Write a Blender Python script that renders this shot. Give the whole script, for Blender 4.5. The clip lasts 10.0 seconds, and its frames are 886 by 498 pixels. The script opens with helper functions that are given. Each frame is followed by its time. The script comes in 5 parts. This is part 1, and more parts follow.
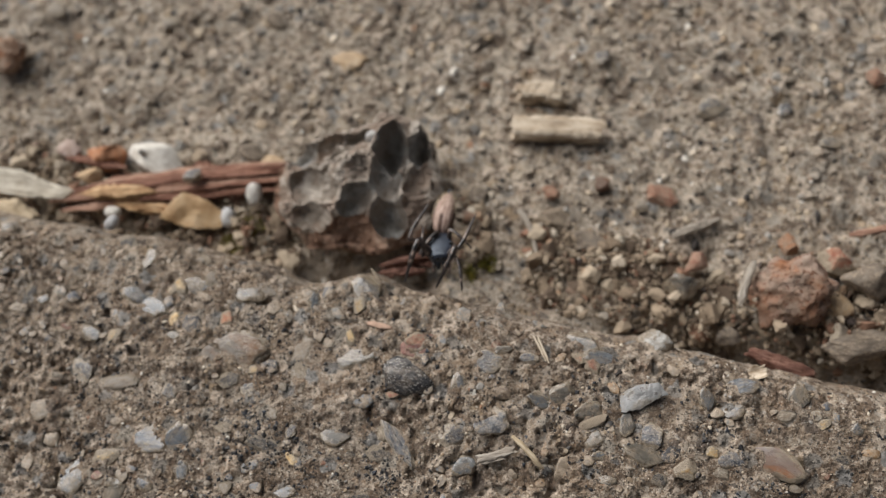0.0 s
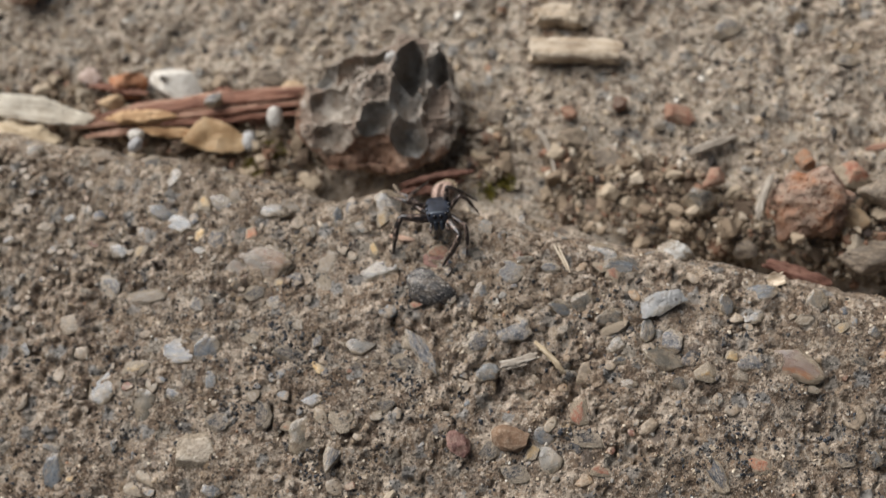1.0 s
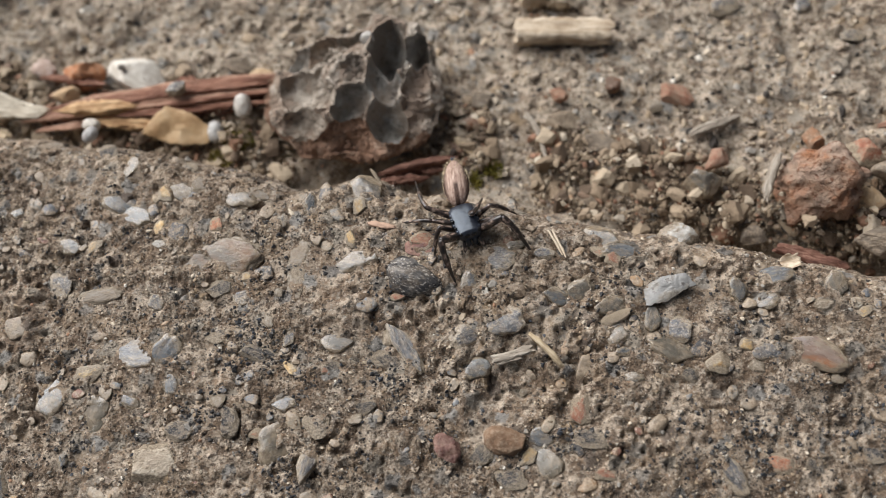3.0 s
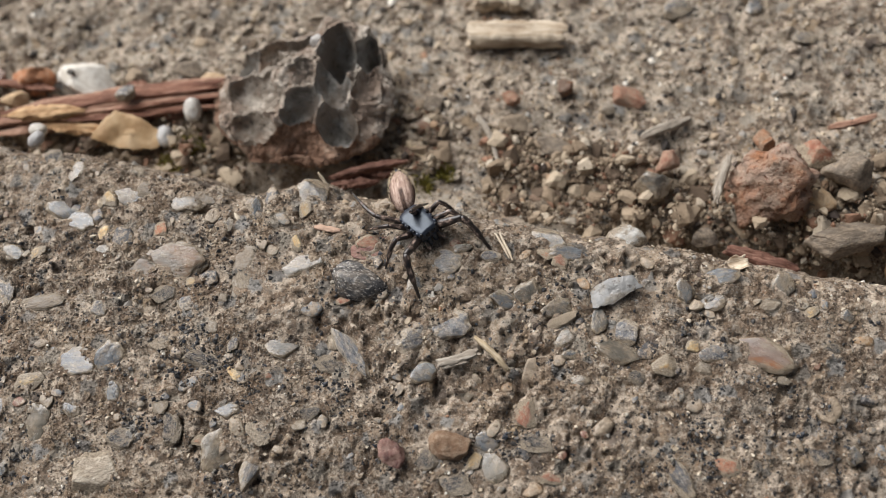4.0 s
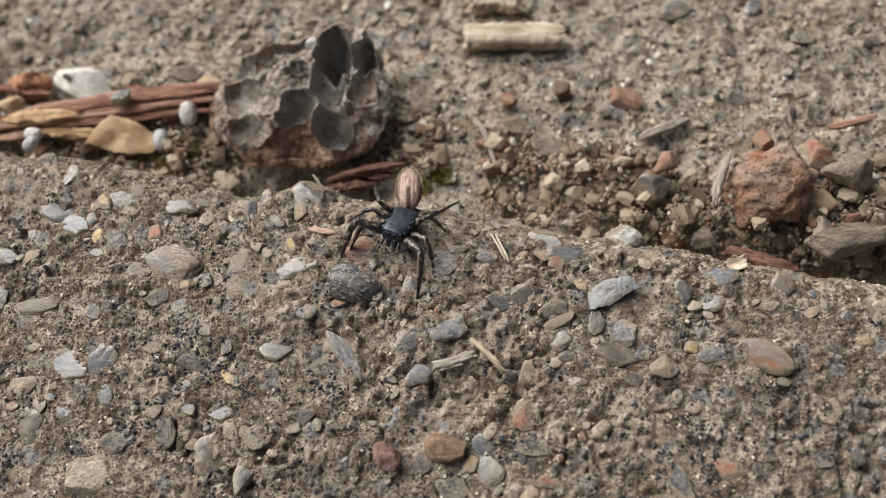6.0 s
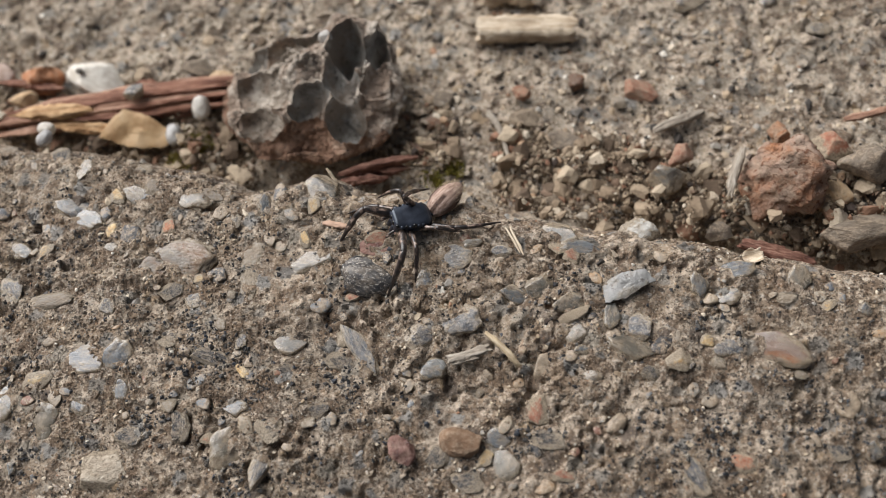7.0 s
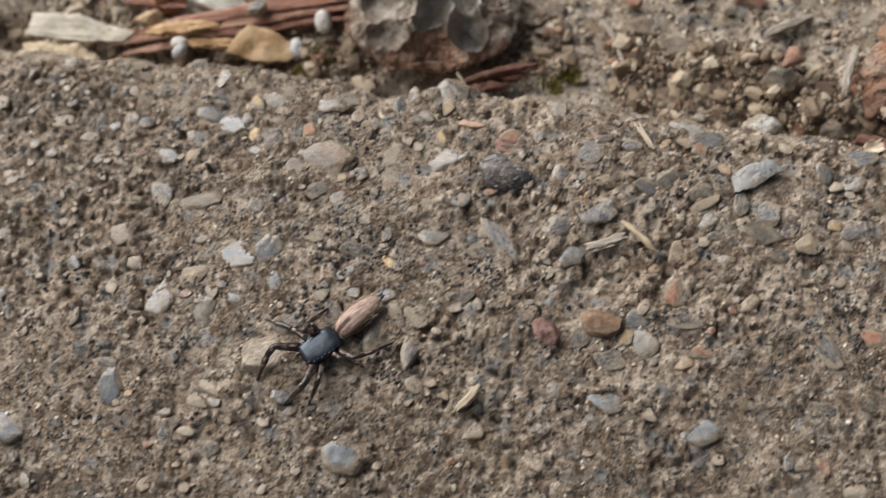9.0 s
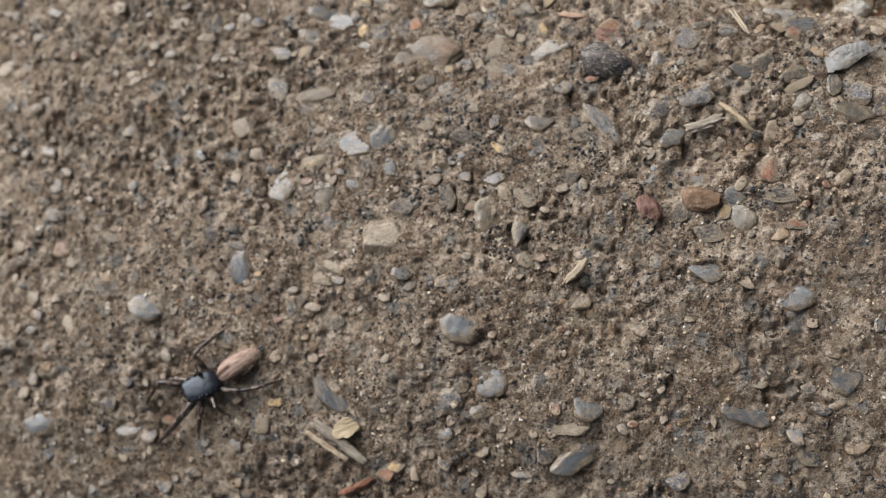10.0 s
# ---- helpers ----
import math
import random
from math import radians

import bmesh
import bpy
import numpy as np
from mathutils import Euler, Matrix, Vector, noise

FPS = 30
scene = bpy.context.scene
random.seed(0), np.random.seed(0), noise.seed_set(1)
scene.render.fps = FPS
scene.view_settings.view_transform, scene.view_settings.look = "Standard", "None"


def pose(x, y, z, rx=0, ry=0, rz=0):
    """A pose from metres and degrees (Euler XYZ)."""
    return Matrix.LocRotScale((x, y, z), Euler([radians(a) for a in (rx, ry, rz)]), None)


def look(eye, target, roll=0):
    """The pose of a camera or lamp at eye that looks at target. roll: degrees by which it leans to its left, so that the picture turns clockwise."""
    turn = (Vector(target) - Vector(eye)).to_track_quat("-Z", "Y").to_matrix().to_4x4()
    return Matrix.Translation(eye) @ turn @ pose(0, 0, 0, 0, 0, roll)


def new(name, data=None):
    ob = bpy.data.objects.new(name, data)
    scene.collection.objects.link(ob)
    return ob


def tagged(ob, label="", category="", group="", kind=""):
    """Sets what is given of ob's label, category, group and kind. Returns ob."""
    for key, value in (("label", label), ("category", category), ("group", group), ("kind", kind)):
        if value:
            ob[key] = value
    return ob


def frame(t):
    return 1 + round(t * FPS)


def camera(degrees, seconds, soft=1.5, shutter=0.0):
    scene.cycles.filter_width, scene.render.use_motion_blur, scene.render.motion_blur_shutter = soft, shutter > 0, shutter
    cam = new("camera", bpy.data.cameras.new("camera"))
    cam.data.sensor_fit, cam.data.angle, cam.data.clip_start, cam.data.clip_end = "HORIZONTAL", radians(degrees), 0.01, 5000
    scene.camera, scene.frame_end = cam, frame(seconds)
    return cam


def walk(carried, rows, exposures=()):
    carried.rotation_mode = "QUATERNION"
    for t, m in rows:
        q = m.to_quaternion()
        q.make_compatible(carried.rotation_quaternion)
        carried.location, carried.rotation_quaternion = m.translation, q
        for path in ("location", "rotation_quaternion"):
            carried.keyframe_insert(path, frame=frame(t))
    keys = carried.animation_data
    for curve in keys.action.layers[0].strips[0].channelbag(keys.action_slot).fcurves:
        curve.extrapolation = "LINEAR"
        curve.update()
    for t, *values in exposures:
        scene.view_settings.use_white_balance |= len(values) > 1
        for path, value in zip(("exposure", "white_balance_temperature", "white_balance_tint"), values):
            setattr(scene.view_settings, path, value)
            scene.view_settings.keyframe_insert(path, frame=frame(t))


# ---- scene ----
# A jumping spider crosses the rounded edge of a sandy concrete slab. Lengths in mm are scaled by MM.
MM = 0.001
cam = camera(49.33, 10.0, soft=0.65, shutter=0.25)
# seconds, stops, kelvin, tint
EXPOSURES = [(0, 0.02, 6150, 11), (1, 0.2, 6150, 11), (2, 0.3, 6150, 11), (8.5, 0.33, 6150, 11), (9.5, 0.24, 6150, 11), (10, 0.24, 6150, 11)]
PATH = [
    (0, (0.00169, -0.01409, 0.05153), (-0.00303, 0.00573, 0.00152), -11.91),
    (0.5, (0.00146, -0.01532, 0.05228), (-0.00367, 0.00405, 0.00213), -13.46),
    (1, (0.00081, -0.01770, 0.05105), (-0.00417, 0.00081, 0.00056), -13.95),
    (1.5, (-0.00062, -0.01993, 0.04754), (-0.00494, -0.00119, -0.00292), -12.80),
    (2, (-0.00111, -0.01937, 0.04649), (-0.00542, 0.00038, -0.00358), -12.25),
    (2.5, (-0.00086, -0.01911, 0.04571), (-0.00531, 0.00172, -0.00392), -12.10),
    (3, (0.00033, -0.01883, 0.04552), (-0.00368, 0.00199, -0.00415), -11.11),
    (4.5, (0.00291, -0.01903, 0.04468), (-0.00030, 0.00267, -0.00466), -9.22),
    (5, (0.00308, -0.01917, 0.04476), (-0.00024, 0.00282, -0.00444), -9.38),
    (5.5, (0.00299, -0.01922, 0.04451), (-0.00044, 0.00277, -0.00470), -9.72),
    (7, (0.00260, -0.01921, 0.04409), (-0.00153, 0.00240, -0.00522), -11.75),
    (7.5, (0.00244, -0.01902, 0.04427), (-0.00204, 0.00283, -0.00490), -12.44),
    (8, (0.00209, -0.01904, 0.04439), (-0.00265, 0.00305, -0.00465), -12.92),
    (8.5, (0.00127, -0.02024, 0.04468), (-0.00356, 0.00127, -0.00461), -13.49),
    (9, (-0.00343, -0.02324, 0.04576), (-0.00859, -0.00375, -0.00434), -16.15),
    (9.5, (-0.00664, -0.02539, 0.04709), (-0.01273, -0.00869, -0.00390), -21.94),
    (10, (-0.00731, -0.02654, 0.04877), (-0.01438, -0.01096, -0.00245), -26.17),
]
walk(cam, [(t, look(eye, target, roll)) for t, eye, target, roll in PATH], exposures=EXPOSURES)
# a small camera close to its subject: shallow depth of field
cam.data.dof.use_dof = True
cam.data.dof.focus_distance = 0.0488
cam.data.dof.aperture_fstop = 38.0

# ---- world and light: overcast daylight, brightest from behind the slab's edge and the left ----
world = bpy.data.worlds.new("overcast_sky")
scene.world = world
world.use_nodes = True
sky = world.node_tree.nodes.new("ShaderNodeTexSky")
sky.sky_type, sky.sun_disc = "NISHITA", False
SUN_ELEV, SUN_AZ = radians(41), radians(-46)
sky.sun_elevation, sky.sun_rotation = SUN_ELEV, SUN_AZ
sky.air_density, sky.dust_density, sky.ozone_density = 1.0, 4.0, 1.0
veil = world.node_tree.nodes.new("ShaderNodeMix")  # clear sky seen through an even veil of cloud
veil.data_type = "RGBA"
veil.inputs[0].default_value = 0.45
veil.inputs[7].default_value = (6.6, 6.9, 7.2, 1)
world.node_tree.links.new(sky.outputs[0], veil.inputs[6])
world.node_tree.links.new(veil.outputs[2], world.node_tree.nodes["Background"].inputs[0])
world.node_tree.nodes["Background"].inputs[1].default_value = 0.02
sun = new("sun", bpy.data.lights.new("sun", "SUN"))
sun.data.energy, sun.data.angle, sun.data.color = 5.0, radians(62), (1.0, 0.96, 0.90)
sun_way = Vector((math.sin(SUN_AZ) * math.cos(SUN_ELEV), math.cos(SUN_AZ) * math.cos(SUN_ELEV), math.sin(SUN_ELEV)))
sun.matrix_basis = look(sun_way, (0, 0, 0))


# ---- noise and mesh helpers ----
def lattice(ix, iy, iz, seed):
    """A random number from -1 to 1 for each lattice point."""
    h = (ix * 374761393 + iy * 668265263 + iz * 2147483647 + seed * 1274126177) & 0xFFFFFFFF
    h = ((h ^ (h >> 13)) * 1274126177) & 0xFFFFFFFF
    h = ((h ^ (h >> 16)) * 2246822519) & 0xFFFFFFFF
    return ((h ^ (h >> 15)) & 0xFFFF) / 32767.5 - 1.0


def vnoise(p, seed=0):
    """Smooth value noise for rows of points (n, 3)."""
    p = np.asarray(p, float)
    i = np.floor(p).astype(np.int64)
    f = p - i
    f = f * f * (3 - 2 * f)
    out = np.zeros(len(p))
    for dx in (0, 1):
        for dy in (0, 1):
            for dz in (0, 1):
                w = (f[:, 0] if dx else 1 - f[:, 0]) * (f[:, 1] if dy else 1 - f[:, 1]) * (f[:, 2] if dz else 1 - f[:, 2])
                out += w * lattice(i[:, 0] + dx, i[:, 1] + dy, i[:, 2] + dz, seed)
    return out


def fbm(p, scale, octaves=3, seed=0):
    p = np.asarray(p, float) / scale
    out, amp = np.zeros(len(p)), 1.0
    for k in range(octaves):
        out += amp * vnoise(p * 2**k + 17.3 * k, seed + k)
        amp *= 0.5
    return out


def flat(x, y):
    """Points of a plane as rows for the noise."""
    x, y = np.broadcast_arrays(np.asarray(x, float), np.asarray(y, float))
    return np.stack([x.ravel(), y.ravel(), 0 * x.ravel()], 1)


def mesh_of(name, verts, faces, smooth=True):
    me = bpy.data.meshes.new(name)
    verts, faces = np.asarray(verts, np.float32), np.asarray(faces, np.int32)
    n = faces.shape[1]
    me.vertices.add(len(verts))
    me.vertices.foreach_set("co", verts.ravel())
    me.loops.add(faces.size)
    me.loops.foreach_set("vertex_index", faces.ravel())
    me.polygons.add(len(faces))
    me.polygons.foreach_set("loop_start", np.arange(0, faces.size, n, dtype=np.int32))
    me.polygons.foreach_set("loop_total", np.full(len(faces), n, dtype=np.int32))
    me.polygons.foreach_set("use_smooth", np.full(len(faces), smooth))
    me.update(calc_edges=True)
    return me


def ball(subdivisions):
    """Vertices and triangles of a unit icosphere."""
    bm = bmesh.new()
    bmesh.ops.create_icosphere(bm, subdivisions=subdivisions, radius=1.0)
    v = np.array([q.co[:] for q in bm.verts])
    f = np.array([[q.index for q in face.verts] for face in bm.faces])
    bm.free()
    return v, f


BALLS = {k: ball(k) for k in (1, 2, 3, 4, 5, 7)}
BALLS[0] = (np.array([(1, 0, 0), (-1, 0, 0), (0, 1, 0), (0, -1, 0), (0, 0, 1), (0, 0, -1)], float),
            np.array([(0, 2, 4), (2, 1, 4), (1, 3, 4), (3, 0, 4), (2, 0, 5), (1, 2, 5), (3, 1, 5), (0, 3, 5)]))


def part(name, data, material, parent, label=""):
    """Links a bmesh or mesh as one mesh object under a thing or a part."""
    if isinstance(data, bmesh.types.BMesh):
        me = bpy.data.meshes.new(name)
        data.to_mesh(me)
        data.free()
        data = me
    if material is not None and not data.materials:
        data.materials.append(material)
    ob = new(name, data)
    ob.parent = parent
    return tagged(ob, label)


def thing(name, data, material, label, category, m=None, group="", kind=""):
    ob = part(name, data, material, None)
    if m is not None:
        ob.matrix_basis = m
    return tagged(ob, label, category, group, kind)


def empty(name, label, category, m=None):
    ob = new(name)
    ob.empty_display_size = 0.002
    if m is not None:
        ob.matrix_basis = m
    return tagged(ob, label, category)


def at(x, y, z, rz=0.0, rx=0.0, ry=0.0, s=(1, 1, 1)):
    """A pose in mm with a scale."""
    return Matrix.LocRotScale((x * MM, y * MM, z * MM), Euler((radians(rx), radians(ry), radians(rz))), s)


# ---- materials ----
class Nodes:
    """A node material with a Principled shader and short ways to add to it."""

    def __init__(self, name, rough=0.8, spec=0.3):
        self.mat = bpy.data.materials.new(name)
        self.mat.use_nodes = True
        self.tree = self.mat.node_tree
        self.bsdf = self.tree.nodes["Principled BSDF"]
        self.bsdf.inputs["Roughness"].default_value = rough
        self.bsdf.inputs["Specular IOR Level"].default_value = spec
        self.coord = self.add("ShaderNodeTexCoord").outputs["Object"]

    def add(self, kind):
        return self.tree.nodes.new(kind)

    def link(self, a, b):
        self.tree.links.new(a, b)

    def scaled(self, k, stretch=(1, 1, 1)):
        m = self.add("ShaderNodeVectorMath")
        m.operation = "MULTIPLY"
        self.link(self.coord, m.inputs[0])
        m.inputs[1].default_value = tuple(k * s for s in stretch)
        return m.outputs[0]

    def shifted(self):
        """Object coordinates moved by the object's own random number."""
        info = self.add("ShaderNodeObjectInfo")
        m = self.add("ShaderNodeVectorMath")
        m.operation = "MULTIPLY_ADD"
        self.link(info.outputs["Random"], m.inputs[0])
        m.inputs[1].default_value = (37.0, 91.0, 53.0)
        self.link(self.coord, m.inputs[2])
        self.coord = m.outputs[0]
        return info.outputs["Random"]

    def noise(self, scale, detail=4.0, rough=0.6, stretch=(1, 1, 1), distortion=0.0):
        n = self.add("ShaderNodeTexNoise")
        n.inputs["Scale"].default_value = 1.0
        n.inputs["Detail"].default_value = detail
        n.inputs["Roughness"].default_value = rough
        n.inputs["Distortion"].default_value = distortion
        self.link(self.scaled(scale, stretch), n.inputs["Vector"])
        return n.outputs["Fac"]

    def cells(self, scale, feature="F1", randomness=1.0):
        n = self.add("ShaderNodeTexVoronoi")
        n.feature = feature
        n.inputs["Scale"].default_value = 1.0
        n.inputs["Randomness"].default_value = randomness
        self.link(self.scaled(scale), n.inputs["Vector"])
        return n

    def ramp(self, fac, stops, constant=False):
        r = self.add("ShaderNodeValToRGB")
        r.color_ramp.interpolation = "CONSTANT" if constant else "LINEAR"
        e = r.color_ramp.elements
        while len(e) < len(stops):
            e.new(0.5)
        for el, (pos, col) in zip(e, stops):
            el.position = pos
            el.color = (*col, 1) if len(col) == 3 else (*col[:3], 1)
        self.link(fac, r.inputs[0])
        return r.outputs[0]

    def mix(self, fac, a, b, blend="MIX"):
        m = self.add("ShaderNodeMix")
        m.data_type, m.blend_type = "RGBA", blend
        for sock, v in ((m.inputs[0], fac), (m.inputs[6], a), (m.inputs[7], b)):
            if isinstance(v, (int, float)):
                sock.default_value = v
            elif isinstance(v, tuple):
                sock.default_value = (*v, 1)
            else:
                self.link(v, sock)
        return m.outputs[2]

    def mapped(self, fac, a, b, c=0.0, d=1.0):
        m = self.add("ShaderNodeMapRange")
        for k, v in enumerate((a, b, c, d)):
            m.inputs[1 + k].default_value = v
        self.link(fac, m.inputs[0])
        return m.outputs[0]

    def colour(self, c):
        if isinstance(c, tuple):
            self.bsdf.inputs["Base Color"].default_value = (*c, 1)
        else:
            self.link(c, self.bsdf.inputs["Base Color"])
        return self

    def rough(self, fac, a, b):
        self.link(self.mapped(fac, 0.3, 0.7, a, b), self.bsdf.inputs["Roughness"])
        return self

    def bump(self, fac, mm, strength=1.0):
        b = self.add("ShaderNodeBump")
        b.inputs["Strength"].default_value = strength
        b.inputs["Distance"].default_value = mm * MM
        self.link(fac, b.inputs["Height"])
        if self.bsdf.inputs["Normal"].is_linked:
            self.link(self.bsdf.inputs["Normal"].links[0].from_socket, b.inputs["Normal"])
        self.link(b.outputs[0], self.bsdf.inputs["Normal"])
        return self

    def translucent(self, weight, mm, tint=(1.0, 0.9, 0.8)):
        self.bsdf.inputs["Subsurface Weight"].default_value = weight
        self.bsdf.inputs["Subsurface Radius"].default_value = tint
        self.bsdf.inputs["Subsurface Scale"].default_value = mm * MM
        return self


def sandy(name, tones, sand, specks=0.5, k=1000.0, stains=0.8):
    """Cement matrix full of sand: broad tones, single sand grains in many colours, dark specks. Coordinates in metres."""
    n = Nodes(name, 0.85, 0.25)
    broad = n.ramp(n.noise(0.16 * k, 5, 0.6), [(0.3, tones[0]), (0.5, tones[1]), (0.7, tones[2])])
    tint = n.noise(0.3 * k, 5, 0.65)
    broad = n.mix(n.mapped(tint, 0.5, 0.62, 0.0, 0.8), broad, n.ramp(n.noise(1.1 * k, 4), [(0.35, (0.22, 0.155, 0.105)), (0.65, (0.40, 0.30, 0.21))]))
    broad = n.mix(n.mapped(tint, 0.48, 0.34, 0.0, 0.7), broad, n.ramp(n.noise(1.3 * k, 4), [(0.35, (0.29, 0.25, 0.205)), (0.65, (0.50, 0.445, 0.37))]))
    patch = n.noise(0.9 * k, 4, 0.6)
    grain = n.cells(4.2 * k)
    hue = n.add("ShaderNodeSeparateColor")
    n.link(grain.outputs["Color"], hue.inputs[0])
    sandcol = n.ramp(hue.outputs[0], sand, True)
    col = n.mix(n.mapped(patch, 0.42, 0.62, 0.05, 0.6), broad, sandcol)
    fine = n.cells(10.0 * k)
    fhue = n.add("ShaderNodeSeparateColor")
    n.link(fine.outputs["Color"], fhue.inputs[0])
    col = n.mix(n.mapped(fhue.outputs[1], 0.0, 1.0, 0.0, 0.5), col, n.ramp(fhue.outputs[0], sand, True))
    # brown stains and a pale film of cement, both with ragged outlines
    col = n.mix(n.mapped(n.noise(0.95 * k, 7, 0.72, (1, 1, 0.3)), 0.515, 0.565, 0.0, stains), col, n.ramp(n.noise(5.0 * k, 3), [(0.35, (0.56, 0.445, 0.335)), (0.65, (0.78, 0.66, 0.525))]))
    col = n.mix(n.mapped(n.noise(1.3 * k, 7, 0.72, (1, 1, 0.4)), 0.505, 0.56, 0.0, stains), col, n.ramp(n.noise(6.0 * k, 3), [(0.35, (0.065, 0.043, 0.03)), (0.65, (0.25, 0.17, 0.11))]))
    # worn quartz grains, flush with the cement
    warp = n.add("ShaderNodeVectorMath")
    warp.operation = "MULTIPLY_ADD"
    wob = n.add("ShaderNodeTexNoise")
    wob.inputs["Scale"].default_value = 1.0
    wob.inputs["Detail"].default_value = 4.0
    n.link(n.scaled(1.8 * k), wob.inputs["Vector"])
    n.link(wob.outputs["Color"], warp.inputs[0])
    warp.inputs[1].default_value = (0.9, 0.9, 0.9)
    n.link(n.scaled(0.85 * k), warp.inputs[2])
    flush = n.add("ShaderNodeTexVoronoi")
    flush.inputs["Scale"].default_value = 1.0
    n.link(warp.outputs[0], flush.inputs["Vector"])
    pick = n.add("ShaderNodeSeparateColor")
    n.link(flush.outputs["Color"], pick.inputs[0])
    body = n.add("ShaderNodeMath")
    body.operation = "MULTIPLY"
    n.link(n.mapped(flush.outputs["Distance"], 0.42, 0.32), body.inputs[0])
    n.link(n.mapped(pick.outputs[0], 0.5, 0.52, 0.0, 0.85), body.inputs[1])
    glass = n.ramp(pick.outputs[1], [(0.0, (0.36, 0.325, 0.28)), (0.25, (0.39, 0.375, 0.35)), (0.45, (0.50, 0.44, 0.36)), (0.62, (0.19, 0.15, 0.12)), (0.74, (0.30, 0.285, 0.265)), (0.88, (0.44, 0.32, 0.20))], True)
    glass = n.mix(n.mapped(n.noise(2.2 * k, 4, 0.6), 0.36, 0.64, 0.0, 0.65), glass, n.mix(1.0, glass, (0.5, 0.48, 0.45), "MULTIPLY"))
    col = n.mix(body.outputs[0], col, glass)
    speck = n.mapped(n.noise(3.2 * k, 3, 0.6), 0.58, 0.65, 0.0, specks)
    col = n.mix(speck, col, (0.035, 0.032, 0.03))
    col = n.mix(n.mapped(n.noise(9.0 * k, 3, 0.6), 0.61, 0.66, 0.0, 0.6 * specks), col, (0.05, 0.042, 0.036))
    col = n.mix(n.mapped(n.noise(7.0 * k + 3, 3, 0.6), 0.64, 0.68, 0.0, specks), col, (0.72, 0.65, 0.54))
    n.colour(col)
    n.link(n.mapped(body.outputs[0], 0.0, 1.0, 0.85, 0.35), n.bsdf.inputs["Roughness"])
    n.bump(n.noise(9.0 * k, 4, 0.75), 0.22)
    n.bump(n.noise(2.6 * k, 4, 0.65), 0.2)
    return n.mat


SLAB_SAND = [(0.0, (0.37, 0.30, 0.225)), (0.26, (0.52, 0.44, 0.35)), (0.50, (0.24, 0.18, 0.13)), (0.62, (0.36, 0.34, 0.31)),
             (0.72, (0.62, 0.55, 0.45)), (0.86, (0.07, 0.06, 0.05)), (0.93, (0.42, 0.25, 0.15)), (0.955, (0.76, 0.71, 0.63))]
M_SLAB = sandy("sandy_concrete", [(0.24, 0.155, 0.094), (0.39, 0.278, 0.181), (0.53, 0.412, 0.29)], SLAB_SAND, 0.75)
M_GROUND = sandy("gritty_ground", [(0.43, 0.34, 0.245), (0.59, 0.49, 0.37), (0.70, 0.605, 0.48)], SLAB_SAND, 0.5, stains=0.8)


def loose(name, stops, rough=0.75):
    """Countless small grains: each island takes its own colour."""
    n = Nodes(name, rough, 0.35)
    geo = n.add("ShaderNodeNewGeometry")
    col = n.ramp(geo.outputs["Random Per Island"], stops, True)
    col = n.mix(n.mapped(n.noise(6000, 3, 0.6), 0.35, 0.65, 0.0, 0.5), col, n.mix(1.0, col, (0.62, 0.60, 0.56), "MULTIPLY"))
    n.colour(col)
    n.bump(n.noise(9000, 3, 0.6), 0.04)
    return n.mat


M_GRIT = loose("mixed_sand_grains", [(0.0, (0.36, 0.275, 0.185)), (0.24, (0.52, 0.425, 0.31)), (0.42, (0.18, 0.13, 0.085)), (0.54, (0.32, 0.295, 0.26)),
                                     (0.62, (0.045, 0.038, 0.033)), (0.76, (0.63, 0.54, 0.42)), (0.88, (0.36, 0.21, 0.13)), (0.90, (0.10, 0.075, 0.06)), (0.97, (0.78, 0.73, 0.64))])
M_DEBRIS = loose("joint_debris", [(0.0, (0.32, 0.245, 0.17)), (0.22, (0.43, 0.35, 0.255)), (0.40, (0.20, 0.135, 0.092)), (0.54, (0.30, 0.165, 0.105)),
                                  (0.60, (0.52, 0.45, 0.35)), (0.68, (0.06, 0.043, 0.034)), (0.78, (0.28, 0.24, 0.19)), (0.91, (0.38, 0.255, 0.16)), (0.98, (0.58, 0.51, 0.42))])
M_SOIL = loose("dark_soil", [(0.0, (0.24, 0.18, 0.122)), (0.3, (0.34, 0.265, 0.185)), (0.55, (0.12, 0.085, 0.058)), (0.7, (0.42, 0.34, 0.245)), (0.88, (0.27, 0.155, 0.10)), (0.95, (0.50, 0.42, 0.32))], 0.9)



